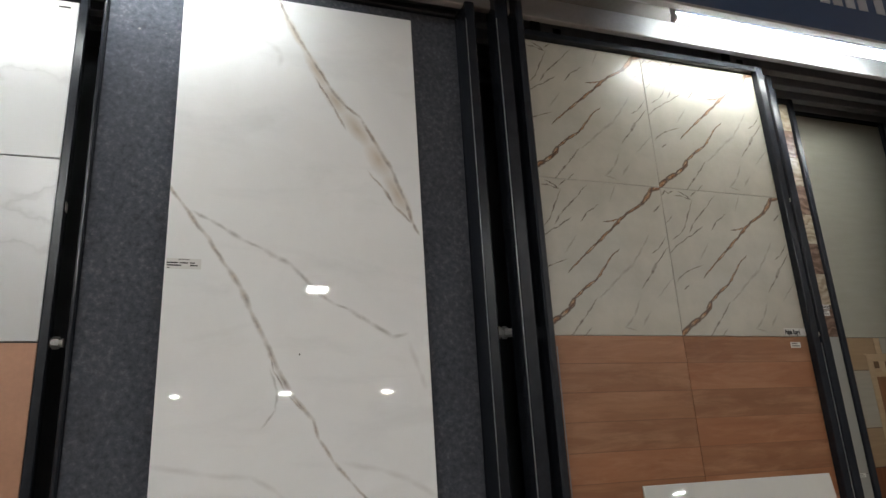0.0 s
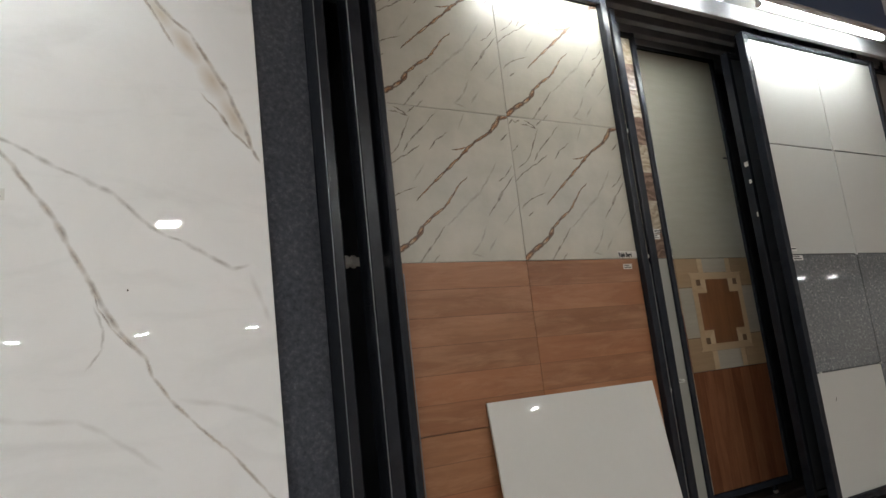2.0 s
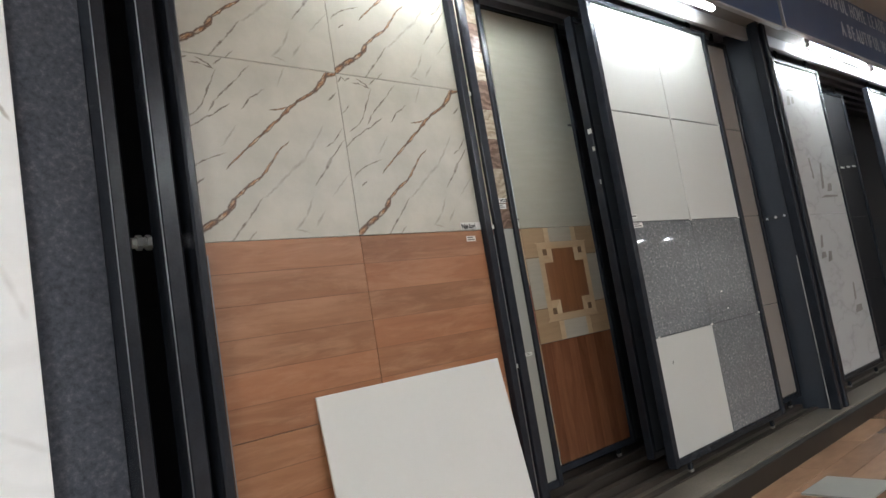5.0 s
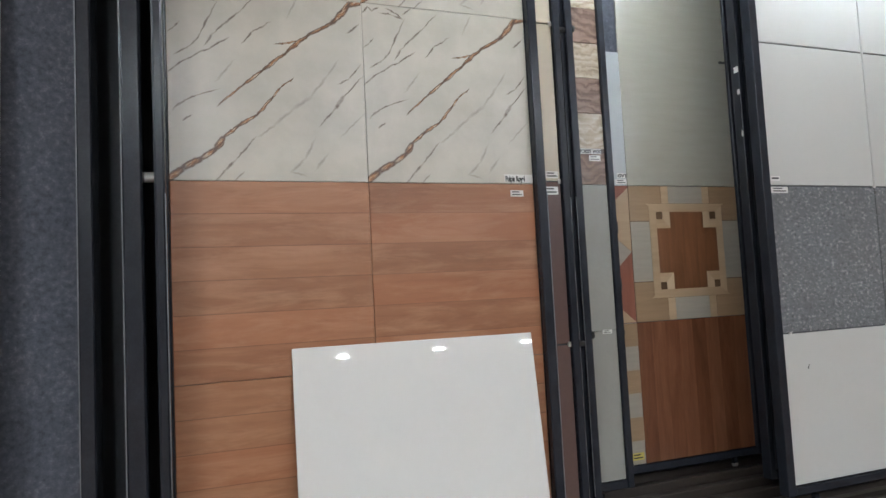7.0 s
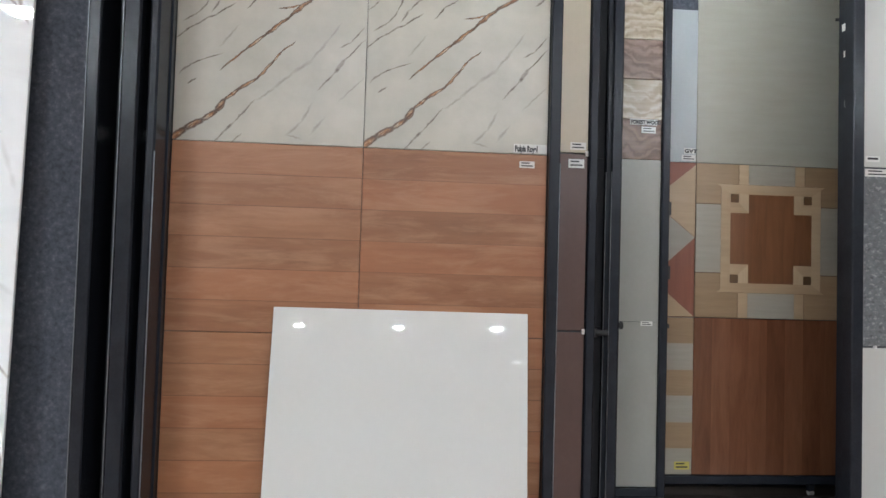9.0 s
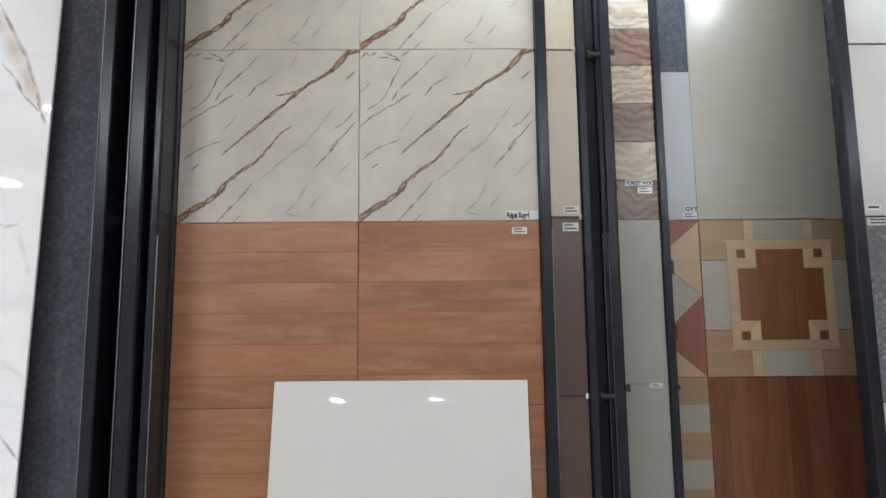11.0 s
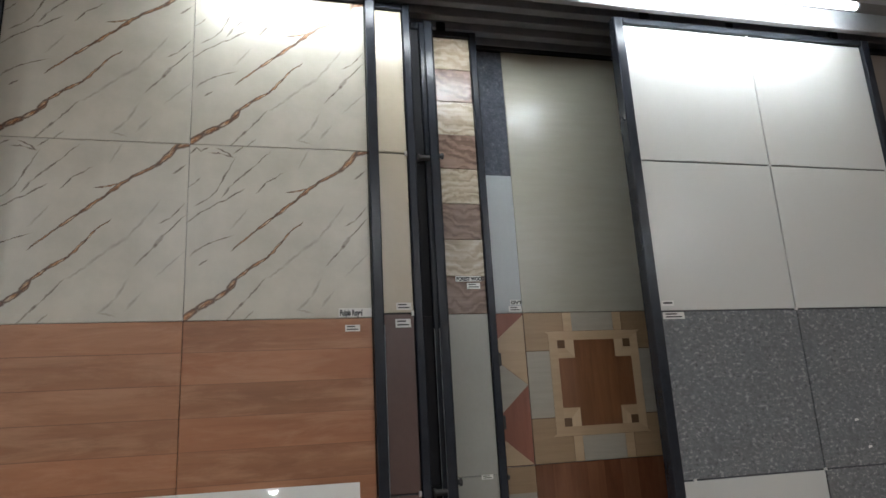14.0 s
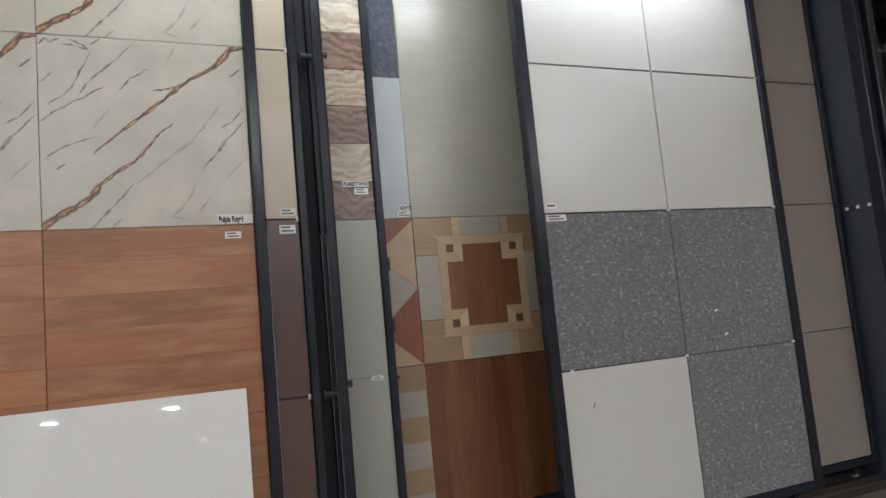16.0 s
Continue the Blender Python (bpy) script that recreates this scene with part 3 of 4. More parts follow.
# ---- ceiling lamps ----
def ceiling_lamp(x, y, lit=None):
    th = thing("ceiling_lamp", (x, y, CEIL), "square white LED panel set in the ceiling", "ceiling lamp", "LED ceiling panels")
    part("housing", box(-0.125, 0.125, -0.125, 0.125, -0.012, 0, 0.004), PAPER, th)
    part("diffuser", box(-0.105, 0.105, -0.105, 0.105, -0.018, -0.0125), lit or LAMP, th, "glowing diffuser")


# the one at x = -3.0 is an added, unseen lamp to brighten the slab
for x in (-4.75, -3.0, -0.65, 1.30, 3.25, 5.2):
    ceiling_lamp(x, -5.35)
# a second unseen lamp, added only for more light on the slab
ceiling_lamp(-3.0, -3.4)
for n in range(7):
    ceiling_lamp(-4.64 + 2.14 * n, -12.3)
for x in (24.3, 26.3, 28.8):
    ceiling_lamp(x, -15.5)
for n in range(4):
    ceiling_lamp(-2.65 + 2.75 * n, -17.0, LAMP_DIM)

# ---- sliding panels ----
MESHES = {}


def tile_mesh(w, h, material, thick=0.009, gap=0.0):
    key = (w, h, material.name, thick, gap)
    if key not in MESHES:
        MESHES[key] = mesh_of("tile", box(0.0008 + gap, w - 0.0008 - gap, 0, thick, 0.0008 + gap, h - 0.0008 - gap, 0.0 if material == GRANITE else 0.0012), material)
    return MESHES[key]


def caster(parent, x, y):
    c = part("caster", box(-0.012, 0.012, -0.01, 0.01, 0.03, 0.062, 0.002), FRAME, parent, "small steel caster", (x, y, 0))
    part("wheel", rod((-0.009, 0, 0.027), (0.009, 0, 0.027), 0.012, 14), ZINC, c)


def panel(x0, y, w, label, rows, front=0.014, up=0.0, board=BLACK, bolt="", side=0.03, gap=0.0, reach=0.034, k=1.0):
    """A steel-framed sliding panel; x0 is the left edge of its tiles, rows gives (x, z, width, height, material); k stretches the tile grid."""
    base = PLINTH
    th = thing("sliding_panel", (x0, y, base + up), label, "tile display panel", "sliding tile panels")
    zb, zt = ZJ - 1.2 * k - base, ZJ + 1.2 * k - base
    w *= k
    d = 0.034
    part("stile", box(-side, -0.001, -front, d, zb - 0.035, zt + 0.03, 0.003), FRAME, th)
    part("stile", box(w + 0.001, w + side, -front, d, zb - 0.035, zt + 0.03, 0.003), FRAME, th)
    part("top_rail", box(-0.0005, w + 0.0005, -front + 0.002, d, zt + 0.001, zt + 0.029, 0.003), FRAME, th)
    part("bottom_rail", box(-0.0005, w + 0.0005, -front + 0.002, d, zb - 0.034, zb - 0.001, 0.003), FRAME, th)
    part("backing_board", box(0, w, 0.0095, 0.024, zb, zt), board, th)
    for x in (0.12, w - 0.12):
        part("hanger", box(x - 0.02, x + 0.02, 0.006, 0.018, zt + 0.03, 2.735 - base - up + 0.03, 0.002), FRAME, th)
        caster(th, x, 0.01)
    for x, z, tw, tt, material in rows:
        part("tile", tile_mesh(tw * k, tt * k, material, 0.009, gap), None, th, "", (x * k, 0, zb + z * k))
    if bolt:
        sgn = -1 if "L" in bolt else 1
        xs = -side if sgn < 0 else w + side
        # the long recessed bolt has lighter metal, in place of light it lacks
        metal, fat = (BRIGHT, 1.2) if reach > 0.1 else (ZINC, 1.0)

        def turned(name, a, c, radius, sides, parent, label=""):
            return part(name, rod((xs + sgn * a, 0.015, ZJ - base), (xs + sgn * c, 0.015, ZJ - base), radius * fat, sides), metal, parent, label)

        b = turned("stop_bolt", 0.0, reach, 0.0135, 12, th, "steel stop bolt")
        turned("collar", 0.008, 0.024, 0.0185, 6, b)
        turned("nut", reach - 0.03, reach - 0.014, 0.0195, 6, b)
        if reach > 0.1:
            turned("nut", reach - 0.056, reach - 0.042, 0.0195, 6, b)
    return th


def worn_edge(parent, x, y, z0, z1):
    """A thin pale rod that stands in for the highlight along a steel corner."""
    return part("worn_edge", rod((x, y, z0), (x, y, z1), 0.0017, 6), EDGE_GLINT, parent, "thin pale line painted as a highlight on a steel corner")


def stub(parent, x0, x1, y, z, r=0.009):
    """A short bolt that keeps neighbouring panels apart."""
    b = part("stop_bolt", rod((x0, y, z), (x1, y, z), r, 10), INK, parent, "short black stop bolt")
    part("bolt_head", rod((x1 - 0.004 if x1 > x0 else x1 + 0.004, y, z), (x1 + 0.004 if x1 > x0 else x1 - 0.004, y, z), r * 1.5, 8), INK, b)


def sticker(parent, x, z, w, h, text="", bars=2, y=-0.0012):
    """A paper label on a tile, with writing or plain bars."""
    s = part("label", box(0, w, 0, 0.001, 0, h), PAPER, parent, "small printed paper label", (x, y, z))
    if text:
        lettering("writing", text, h * 0.92, INK, s, (w * 0.03, -0.0006, h * 0.16), "", 0, w * 0.94 / (len(text) * h * 0.51), 0.0003, 0.05)
    else:
        for n in range(bars):
            zz = h * (n + 0.55) / (bars + 0.4)
            part("print_line", box(w * 0.12, w * (0.88 - 0.2 * (n % 2)), -0.0006, -0.0001, zz, zz + h * 0.22 / bars * 1.6), INK, s)
    return s


def grid(cols, mats, w=T, h=T):
    """Rows of equal tiles; mats from the top row down."""
    return [(c * w, 1.2 + 1.2 - (r + 1) * h, w, h, m) for r, m in enumerate(mats) for c in range(cols)]


marble = panel(-0.6, 0.0, 1.2, "black steel panel of ivory veined tiles over red-brown wood-look tiles", grid(2, [GOLD, GOLD, WOOD, WOOD]), 0.03, side=0.036)
ZR = ZJ - PLINTH
worn_edge(marble, 1.236, -0.03, 0.1, ZR - 0.03)
sticker(marble, 1.088, ZR + 0.004, 0.110, 0.029, "Pulpis Royal")
sticker(marble, 1.108, ZR - 0.045, 0.05, 0.022, "", 2)

cream = panel(-0.452, 0.085, 1.2, "black steel panel of cream tiles over purple-brown tiles", grid(2, [CREAM, CREAM, BROWN, BROWN]), up=0.026, gap=0.0018, k=1.012, bolt="L", reach=0.252)
for z in (-0.6 * 1.012, 0.0, 0.6 * 1.012):
    part("spacer", box(1.203, 1.213, -0.005, 0.004, ZR + z - 0.009, ZR + z + 0.009, 0.001), PAPER, cream, "small white plastic spacer")
sticker(cream, 1.150, ZR + 0.012, 0.055, 0.026, "", 2)
sticker(cream, 1.145, ZR - 0.05, 0.055, 0.03, "", 2)

plain_back = panel(-0.349, 0.185, 1.2, "black steel panel of dark tiles standing behind the cream one", grid(2, [MATT] * 4), up=0.03, side=0.06)
part("stile", box(1.218, 1.252, -0.028, -0.0145, 0.1, ZT - PLINTH + 0.03, 0.003), FRAME, plain_back)
worn_edge(plain_back, 1.218, -0.028, 0.12, ZR - 0.05)
worn_edge(plain_back, 1.202, -0.014, 0.1, ZR - 0.05)
for z in (0.70, 1.94):
    stub(plain_back, 1.215, 1.172, -0.024, z, 0.011)
    stub(plain_back, 1.260, 1.276, 0.012, z + 0.025)

forest_rows = [(0, 2.4 - 0.15 * (n + 1), 1.2, 0.15, DARK_PLANK if n in (1, 3, 5, 7) else LIGHT_PLANK) for n in range(8)]
forest_rows += [(c * T, z, T, T, SAGE) for c in range(2) for z in (0.0, T)]
forest = panel(-0.115, 0.28, 1.2, "black steel panel of oak-look plank tiles over pale sage tiles", forest_rows, up=0.050, k=1.011)
for z, h in ((1.14, 0.026), (0.90, 0.026), (0.70, 0.008)):
    part("side_plate", box(1.2435, 1.257, 0.0, 0.02, z - h, z + h, 0.003), INK, forest, "small black plate on the frame's edge")
sticker(forest, 1.09, ZR + 0.13, 0.105, 0.022, "FOREST WOOD")
sticker(forest, 1.135, ZR + 0.1, 0.055, 0.024, "", 2)
sticker(forest, 1.145, ZR - 0.62, 0.045, 0.016, "", 2)

KP = 1.021
parquet_rows = [(0.6, 1.2, T, 1.2, None), (0.6, 0.0, T, T, WOOD_UP), (0.0, 1.2, T, T, PALE_BLUE)]
SHEET = sheen_tile()
parquet_rows = [(a, b, c, d, m or SHEET) for a, b, c, d, m in parquet_rows]
parquet = panel(0.681, 0.408, 1.2, "black steel panel of large grey-green, inlay-patterned and wood tiles", parquet_rows, up=0.070, board=FELT, k=KP)
sticker(parquet, 0.562, ZR + 0.034, 0.046, 0.022, "GVT")
sticker(parquet, 0.552, ZR + 0.006, 0.057, 0.023, "", 2)


def inlay_tile(parent, at):
    """A tile with a brown cross in a beige frame, laid out in shaped pieces."""
    t = part("tile", box(0.001, 0.599, 0.0, 0.009, 0.001, 0.599, 0.001), INLAY_DARK, parent, "inlay-patterned tile with a brown cross", at)
    lo, hi, k = 0.103, 0.507, 0.037
    lz, hz = 0.100, 0.520
    q, m = -0.0012, 0.0106

    def piece(name, pts, mat, y=q):
        part(name, prism(pts, y, -0.0001), mat, t)

    def rect(name, a, b, c, d, mat, y=q):
        piece(name, [(a, c), (b, c), (b, d), (a, d)], mat, y)

    rect("field", lo + k, hi - k, lz + k, hz - k, INLAY_BROWN)
    for pts in ([(lo - 0.015, hz), (lo + k, hz - k), (hi - k, hz - k), (hi + 0.015, hz)], [(lo - 0.015, lz), (hi + 0.015, lz), (hi - k, lz + k), (lo + k, lz + k)],
                [(lo, lz + m), (lo + k, lz + k), (lo + k, hz - k), (lo, hz - m)], [(hi, lz + m), (hi, hz - m), (hi - k, hz - k), (hi - k, lz + k)]):
        piece("frame_bar", pts, INLAY_BEIGE, q - 0.0003)
    c, e = 0.074, 0.033
    for sx in (0, 1):
        for sz in (0, 1):
            x0, x1 = (lo + k, lo + k + c) if not sx else (hi - k - c, hi - k)
            z0, z1 = (lz + k, lz + k + c) if not sz else (hz - k - c, hz - k)
            rect("corner_block", x0, x1, z0, z1, INLAY_BEIGE, q - 0.0004)
            fx, fz = (x1, x0) if not sx else (x0, x1), (z1, z0) if not sz else (z0, z1)
            ix, iz = (x0 + e if not sx else x1 - e), (z0 + e if not sz else z1 - e)
            flank = [(fx[0], fz[0]), (fx[0], fz[1]), (ix, fz[1]), (ix, iz)]
            piece("corner_flank", flank if sx == sz else flank[::-1], INLAY_PALE_BEIGE, q - 0.0006)
            a = x0 if not sx else x1 - e
            b = z0 if not sz else z1 - e
            rect("corner_square", a, a + e, b, b + e, INLAY_DARK, q - 0.0008)
            for i0, i1, k0, k1 in ((x0, x1, z0, z0 + 0.0015) if sz else (x0, x1, z1 - 0.0015, z1), (x0, x0 + 0.0015, z0, z1) if sx else (x1 - 0.0015, x1, z0, z1)):
                rect("corner_line", i0, i1, k0, k1, INLAY_TAN, q - 0.0009)
    for z0, z1 in ((0.002, lz - 0.001), (hz + 0.001, 0.598)):
        rect("edge_block", 0.213, 0.401, z0, z1, INLAY_PALE)
        rect("edge_strip", 0.174, 0.212, z0, z1, INLAY_BEIGE)
        rect("edge_strip", 0.402, 0.440, z0, z1, INLAY_BEIGE)
    for x0, x1, xe in ((0.002, lo - 0.001, 0.172), (0.598, hi + 0.001, 0.442)):
        rect("side_block", min(x0, x1), max(x0, x1), 0.176, 0.440, INLAY_PALE)
        for z0, z1, ze in ((0.002, lz - 0.001, 0.1725), (0.598, hz + 0.001, 0.4435)):
            corner = [(x0, z0), (xe, z0), (xe, z1), (x1, z1), (x1, ze), (x0, ze)]
            piece("corner_tile", corner if (x0 < x1) == (z0 < z1) else corner[::-1], INLAY_TAN)
    return t


inlay_tile(parquet, (0.6 * KP, 0, ZR - 0.6 * KP)).scale = (KP, 1, KP)


def kite_tile(parent, at):
    """A tile of large triangles in pale, beige and red wood."""
    t = part("tile", box(0.001, 0.599, 0, 0.009, 0.001, 0.599, 0.001), INLAY_RED, parent, "tile patterned with pale and red triangles", at)
    for pts, m in (([(0.598, 0.59), (0.425, 0.448), (0.598, 0.31)], INLAY_BEIGE), ([(0.598, 0.308), (0.424, 0.446), (0.30, 0.30), (0.425, 0.15)], INLAY_PALE),
                   ([(0.598, 0.003), (0.40, 0.17), (0.40, 0.003)], INLAY_BEIGE), ([(0.002, 0.59), (0.175, 0.448), (0.002, 0.31)], INLAY_BEIGE)):
        part("triangle", prism(pts, -0.0012, -0.0001), m, t)
    return t


kite_tile(parquet, (0, 0, ZR - 0.6 * KP)).scale = (KP, 1, KP)
ladder = part("tile", box(0.001, 0.599, 0, 0.009, 0.001, 0.599, 0.001), INLAY_PALE, parquet, "tile of tan and pale stripes", (0, 0, ZR - 1.2 * KP))
ladder.scale = (KP, 1, KP)
for n in range(3):
    part("stripe", prism([(0.0, 0.1 + 0.2 * n), (0.599, 0.1 + 0.2 * n), (0.599, 0.2 + 0.2 * n - 0.002), (0.0, 0.2 + 0.2 * n - 0.002)], -0.001, -0.0001), INLAY_TAN, ladder)
sticker(ladder, 0.53, 0.02, 0.06, 0.03, "", 2, -0.0022).data.materials[0] = plain("yellow_label_paper", (0.50, 0.42, 0.10), 0.6, 0, 0.1, 40.0)

KG = 1.011
granite_rows = [(c * T, z, T, T, WHITE_SATIN) for c in range(2) for z in (1.8, 1.2)]
granite_rows += [(0, 0.6, T, T, GRANITE), (T, 0.6, T, T, GRANITE), (0, 0, T, T, WHITE_SATIN), (T, 0, T, T, GRANITE)]
gpanel = panel(1.684, -0.004, 1.2, "black steel panel of white satin tiles over speckled grey granite tiles", granite_rows, up=0.003, gap=0.0022, k=KG, side=0.042)
for sx, sz in ((T, 1.8), (T, 1.2), (T, 0.6), (2 * T - 0.006, 1.2), (2 * T - 0.006, 0.6), (2 * T - 0.006, 1.8), (0.05, 0.6), (T, 2.395)):
    part("spacer", box(sx * KG - 0.005, sx * KG + 0.005, -0.004, 0.006, ZR + (sz - 1.2) * KG - 0.005, ZR + (sz - 1.2) * KG + 0.005, 0.001), PAPER, gpanel, "small white plastic spacer")
sticker(gpanel, 0.01, ZR - 0.03, 0.09, 0.026, "", 2)
sticker(gpanel, 0.012, ZR + 0.02, 0.05, 0.02, "", 1)
part("scuff", prism([(0.127, 0.565), (0.130, 0.563), (0.139, 0.580), (0.136, 0.582)], -0.0006, -0.0001), INK, gpanel, "small dark scuff on a white tile")
for x, z, w in ((0.78, 0.758, 0.022), (0.82, 0.655, 0.02)):
    part("chip", prism([(x, z + 0.12), (x + w, z + 0.124), (x + w - 0.004, z + 0.131), (x + 0.004, z + 0.13)], -0.0006, -0.0001), PAPER, gpanel, "pale chip mark")
part("stop_tab", box(1.185, 1.222, -0.006, -0.0002, ZR + 0.600, ZR + 0.612, 0.001), INK, parquet, "small dark tab on the tile's edge")

panel(2.175, 0.085, 1.2, "black steel panel of taupe tiles behind the granite one", grid(2, [TAUPE, TAUPE, TAUPE, TAUPE]), up=0.026, gap=0.002, k=1.016)
back_a = panel(1.780, 0.185, 1.2, "black steel panel of black tiles hidden behind the white ones", grid(2, [BLACK, BLACK, BLACK, BLACK]), bolt="R")
for z, w, h in ((1.965 - PLINTH, 0.024, 0.026), (1.865 - PLINTH, 0.014, 0.022), (1.675 - PLINTH, 0.006, 0.026)):
    part("label", box(-0.0318, -0.0302, -0.012, -0.012 + w, z, z + h), PAPER, back_a, "torn white tag on the frame")
panel(2.20, 0.285, 1.2, "black steel panel in a rear track", grid(2, [TAUPE, TAUPE, TAUPE, TAUPE]), up=0.04, bolt="R", reach=0.05)
panel(2.22, 0.385, 1.2, "black steel panel in the rearmost track", grid(2, [TAUPE, TAUPE, TAUPE, TAUPE]), up=0.06)

# the felt board with the large slab
board = thing("felt_board", (-2.040, 0.0, PLINTH), "charcoal felt display board in a black frame", "display board")
part("felt", box(0, 1.211, 0.02, 0.04, 0.09, ZT - PLINTH + 0.05), FELT, board)
part("stile", box(1.212, 1.250, -0.092, 0.05, 0.0, ZT - PLINTH + 0.06, 0.004), FRAME, board)
part("stile", box(-0.014, -0.001, -0.004, 0.05, 0.0, ZT - PLINTH + 0.06, 0.004), FRAME, board)
part("bottom_rail", box(-0.0005, 1.2115, -0.10, 0.05, 0.0, 0.084, 0.004), FRAME, board)
part("top_rail", box(-0.0005, 1.2115, 0.0, 0.05, ZT - PLINTH + 0.051, ZT - PLINTH + 0.08, 0.004), FRAME, board)
worn_edge(board, 1.212, -0.092, 0.05, 2.5)
slab = tagged(new("marble_slab", mesh_of("marble_slab", box(0, 0.82, 0, 0.012, 0, 2.50, 0.002), SLAB)), "tall polished white marble-look slab with warm grey veins, leaning on felt", "marble slab")
slab.matrix_basis = pose(-1.816, -0.087, PLINTH + 0.085, -2.1, 0, -0.4) @ Matrix.Scale(0.974, 4)
tag = part("label", box(0, 0.10, 0, 0.001, 0, 0.033), SLAB_PAPER, slab, "white printed label", (0.004, -0.0012, 1.458))
for x0, x1, z0, z1 in ((0.002, 0.034, 0.017, 0.021), (0.038, 0.062, 0.017, 0.021), (0.068, 0.082, 0.017, 0.021), (0.002, 0.044, 0.009, 0.013), (0.068, 0.090, 0.009, 0.013), (0.004, 0.010, 0.001, 0.004), (0.034, 0.066, 0.029, 0.0305)):
    part("print_line", box(x0, x1, -0.0006, -0.0001, z0, z1), INK, tag)

# the panel of the neighbouring rack
left_rows = grid(2, [soft_marble("pale_grey_vein_tile", 0.25, 0.8)] * 2 + [ plain("clay_brown_tile", (0.48, 0.25, 0.155), 0.4, 0, 0.12, 5.0)] + [WOOD])
lp = panel(-3.366, 0.2, 1.2, "black steel panel of white veined tiles over clay-brown tiles", left_rows, up=0.006, bolt="R", gap=0.0015)
sticker(lp, 1.13, ZR + 1.16, 0.05, 0.02, "", 1)
part("label", box(1.2302, 1.2318, -0.01, 0.02, ZR + 0.42, ZR + 0.45), PAPER, lp, "white tag on the frame")


# rack posts
def post(x0, x1, y0, y1):
    th = thing("rack_post", (x0, y0, PLINTH), "black steel upright post between two racks", "post", "rack posts")
    w = x1 - x0
    part("upright", box(0, w, 0, y1 - y0, 0, 2.765 - PLINTH, 0.006), FRAME, th)
    return th


rp = post(-0.716, -0.664, -0.12, -0.025)
worn_edge(rp, 0.0, 0.0, 0.05, 2.5)
fp = post(-0.634, -0.606, -0.13, -0.032)
worn_edge(fp, 0.028, 0.0, 0.05, 1.26)
setting("rack_divider", box(-0.785, -0.72, 0.30, YB, PLINTH, 2.795), BLACK, "black divider board between the racks", "partition")
post(3.405, 3.448, -0.165, -0.10)
post(3.482, 3.527, -0.175, -0.115)
setting("rack_divider_2", box(3.4525, 3.4775, -0.12, YB, PLINTH, 2.763), DIVIDER, "black satin divider board between the racks", "partition")
plate = thing("bolt_plate", (3.4525, 0.0, ZJ - 0.008), "dark steel plate with three round bolt heads on the divider", "bolt plate")
part("plate", box(-0.006, -0.0003, -0.078, 0.072, -0.013, 0.013, 0.002), BLACK, plate)
for y in (-0.062, -0.004, 0.055):
    part("bolt_head", rod((-0.013, y, 0), (-0.0062, y, 0), 0.008, 12), BRIGHT, plate, "bright round bolt head")

# the white tile leaning on the wood tiles
lean = thing("white_tile", (0, 0, 0), "polished white square tile leaning against wood-look tiles", "tile")
part("glazed_face", box(0, 0.807, 0, 0.0075, 0, 0.811, 0.0012), WHITE_GLOSS, lean, "polished white face")
part("biscuit", box(0.001, 0.806, 0.0076, 0.01, 0.001, 0.810), TILE_EDGE, lean, "pale unglazed back")
lean.matrix_basis = pose(-0.270, -0.118, PLINTH, -8.0, 0.2, -1.5)

# the next rack
calli = panel(4.005, 0.0, 0.84, "black steel panel of white marble tiles with grey brush drawings", [(0, 0, 0.84, 1.2, GREY_MARBLE), (0, 1.2, 0.84, 1.2, GREY_MARBLE)])
panel(6.17, 0.0, 1.2, "black steel panel of pale veined tiles in the next rack", grid(2, [GREY_MARBLE] * 4))
panel(4.92, 0.22, 1.2, "black steel panel of black tiles in the next rack", grid(2, [MATT] * 4))

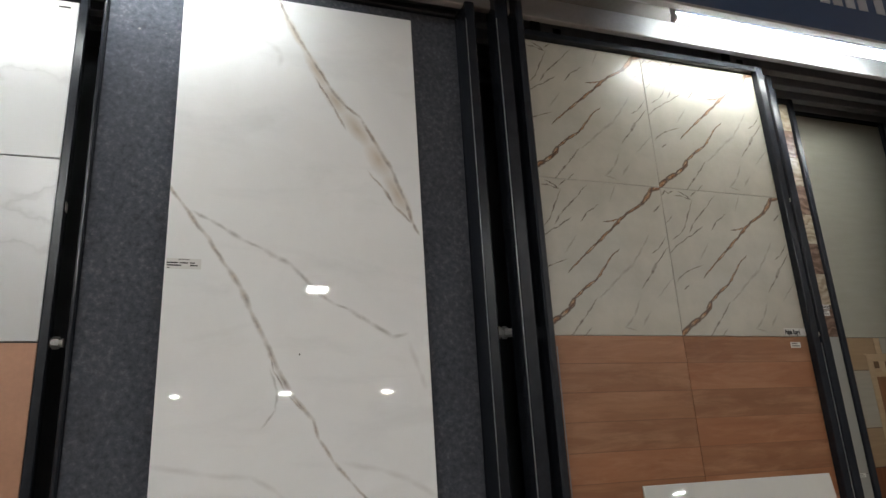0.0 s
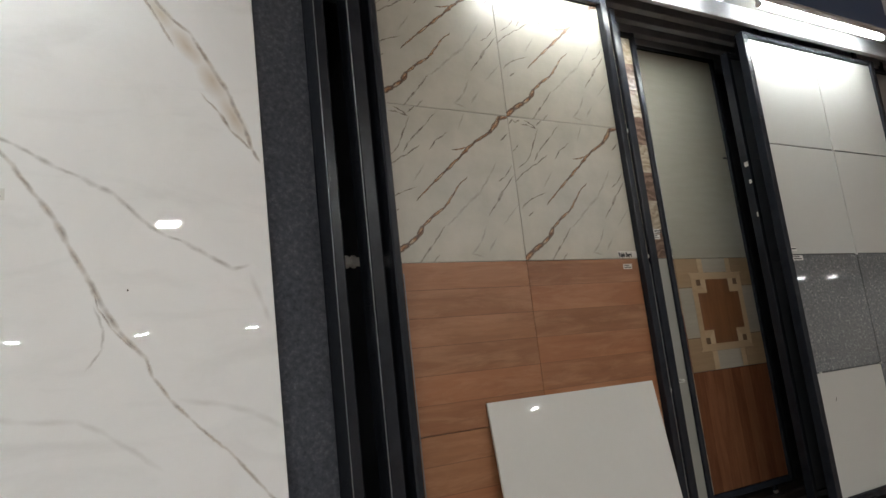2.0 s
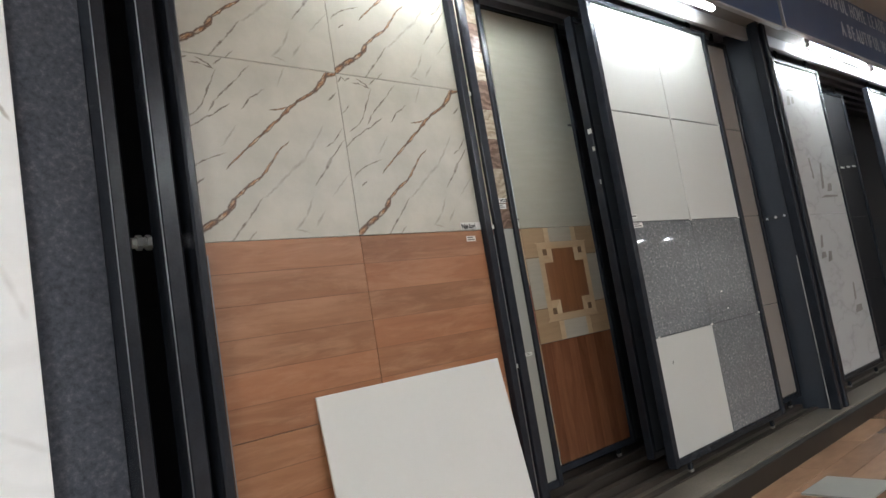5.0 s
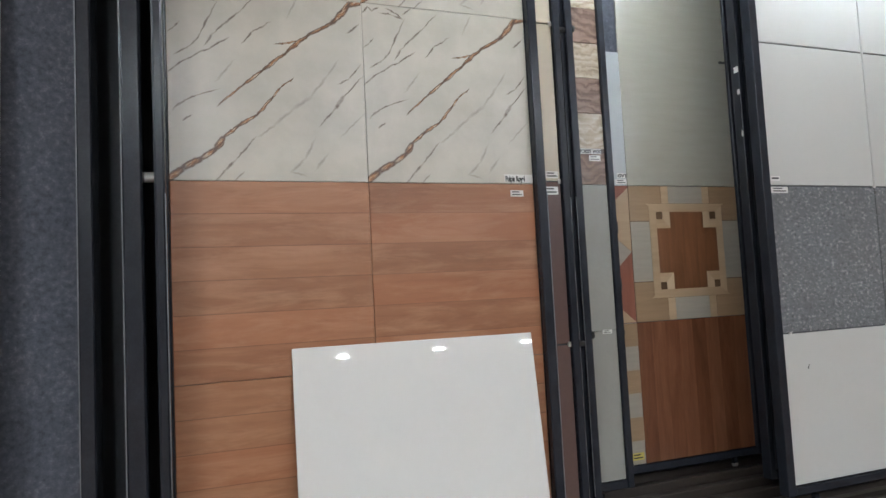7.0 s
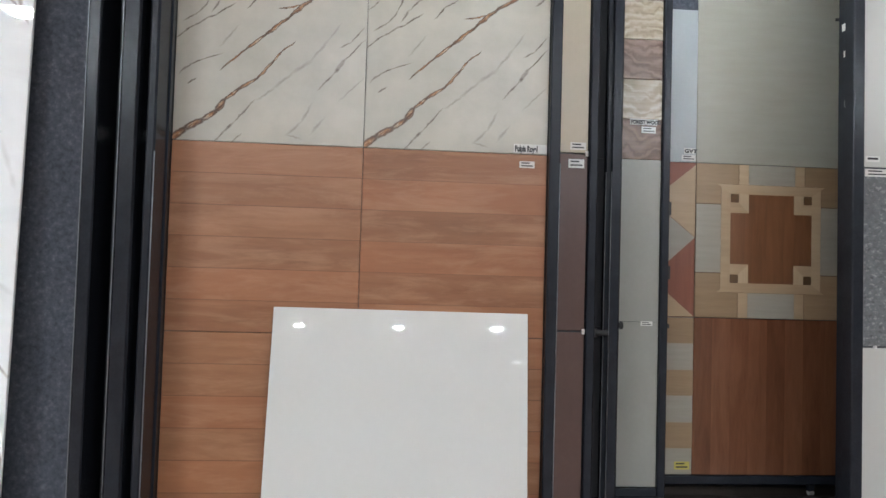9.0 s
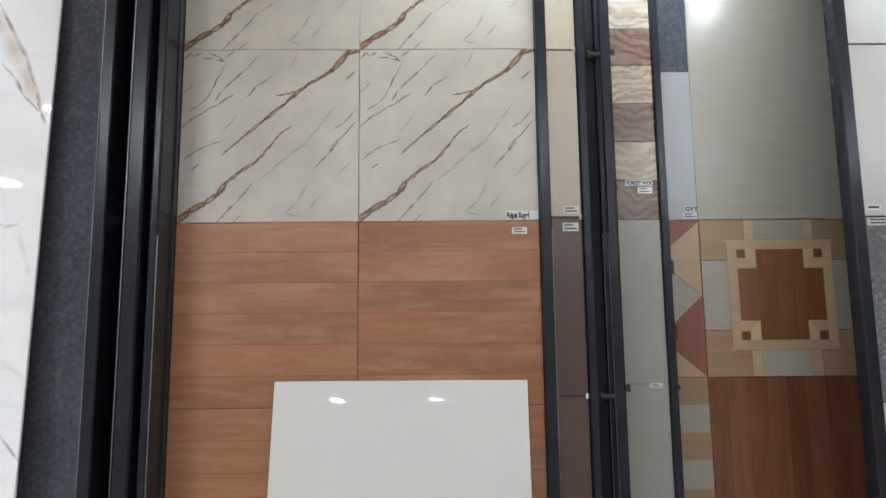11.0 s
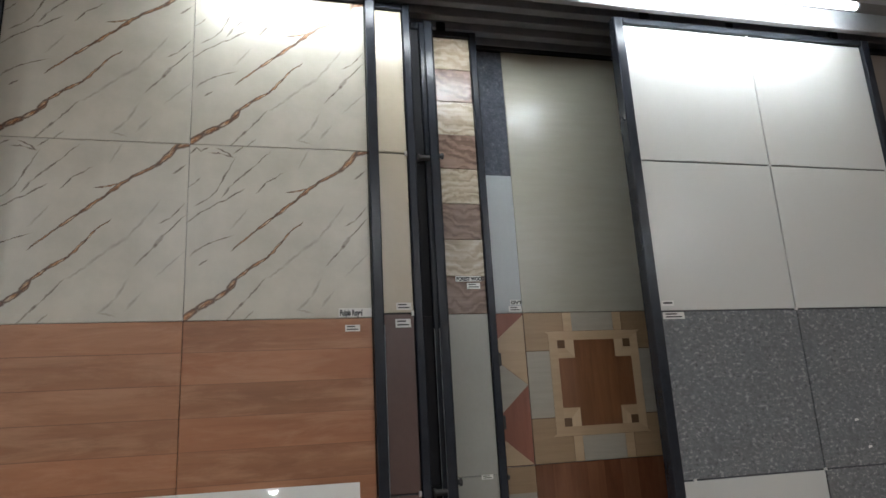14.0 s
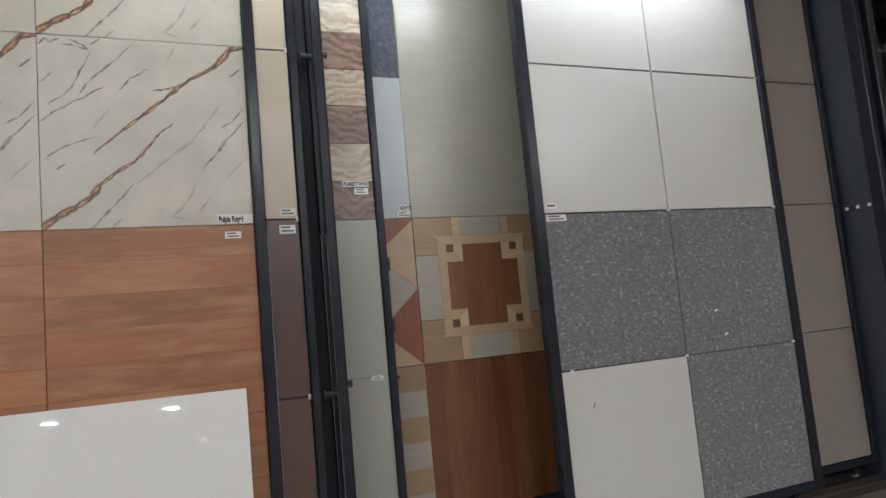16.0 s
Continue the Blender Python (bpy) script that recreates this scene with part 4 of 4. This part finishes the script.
# brush drawings on the marble panel, as plain strokes
def stroke(parent, x, z, w, h, lean_by):
    part("brush_mark", prism([(x, z), (x + w, z + 0.01), (x + w + lean_by, z + h), (x + lean_by + w * 0.3, z + h * 0.97)], -0.0012, -0.0001), GREY_INK, parent, "grey brush mark")


for x, z, w, h, l in ((0.10, 2.18, 0.06, 0.08, 0.01), (0.19, 2.20, 0.05, 0.06, 0.0), (0.12, 2.30, 0.16, 0.03, 0.02), (0.42, 1.52, 0.05, 0.22, 0.05), (0.52, 1.50, 0.10, 0.07, 0.02), (0.36, 1.45, 0.36, 0.025, 0.0),
                      (0.28, 1.60, 0.03, 0.17, -0.02), (0.10, 0.98, 0.10, 0.05, 0.0), (0.13, 1.06, 0.05, 0.10, 0.03), (0.22, 0.95, 0.08, 0.08, 0.02), (0.58, 0.62, 0.04, 0.14, 0.02), (0.54, 0.52, 0.16, 0.06, 0.0)):
    stroke(calli, x, z, w, h, l)

# pale clips along the dark panel of the next rack
darkp = [o for o in scene.objects if o.name.startswith("sliding_panel")][-1]
for n in range(7):
    part("clip", box(0.10 + 0.16 * n, 0.19 + 0.16 * n, -0.004, 0.0, 1.74 + 0.012 * n, 1.755 + 0.012 * n), PAPER, darkp, "short pale strip")

# white edge strip on the rack divider
strip = thing("edge_strip", (3.43, -0.097, PLINTH), "narrow white edging strip standing against the post", "trim strip")
part("strip", box(0, 0.016, 0, 0.012, 0, 1.03, 0.002), PAPER, strip)
part("foot", box(-0.004, 0.02, -0.003, 0.0145, 0, 0.012, 0.002), ZINC, strip)

# loose tile on the floor
loose = tagged(new("loose_tile", mesh_of("loose_tile", box(0, 0.3, -0.3, 0, 0, 0.01, 0.0015), SAGE)), "pale grey tile lying on the wood-look floor", "tile")
loose.matrix_basis = pose(2.25, -0.46, 0.0005, 0, 0, -92)

# floor planks
fl = bpy.data.objects["floor"]
plank = mesh_of("plank", box(0.001, 0.599, 0.001, 0.149, -0.006, 0.0, 0.001), FLOOR_WOOD)
for r in range(15):
    for c in range(14):
        ob = part("plank", plank, None, fl, "", (-1.2 + 0.6 * c + 0.2 * (r % 3), -0.25 - 0.15 * (r + 1), 0))
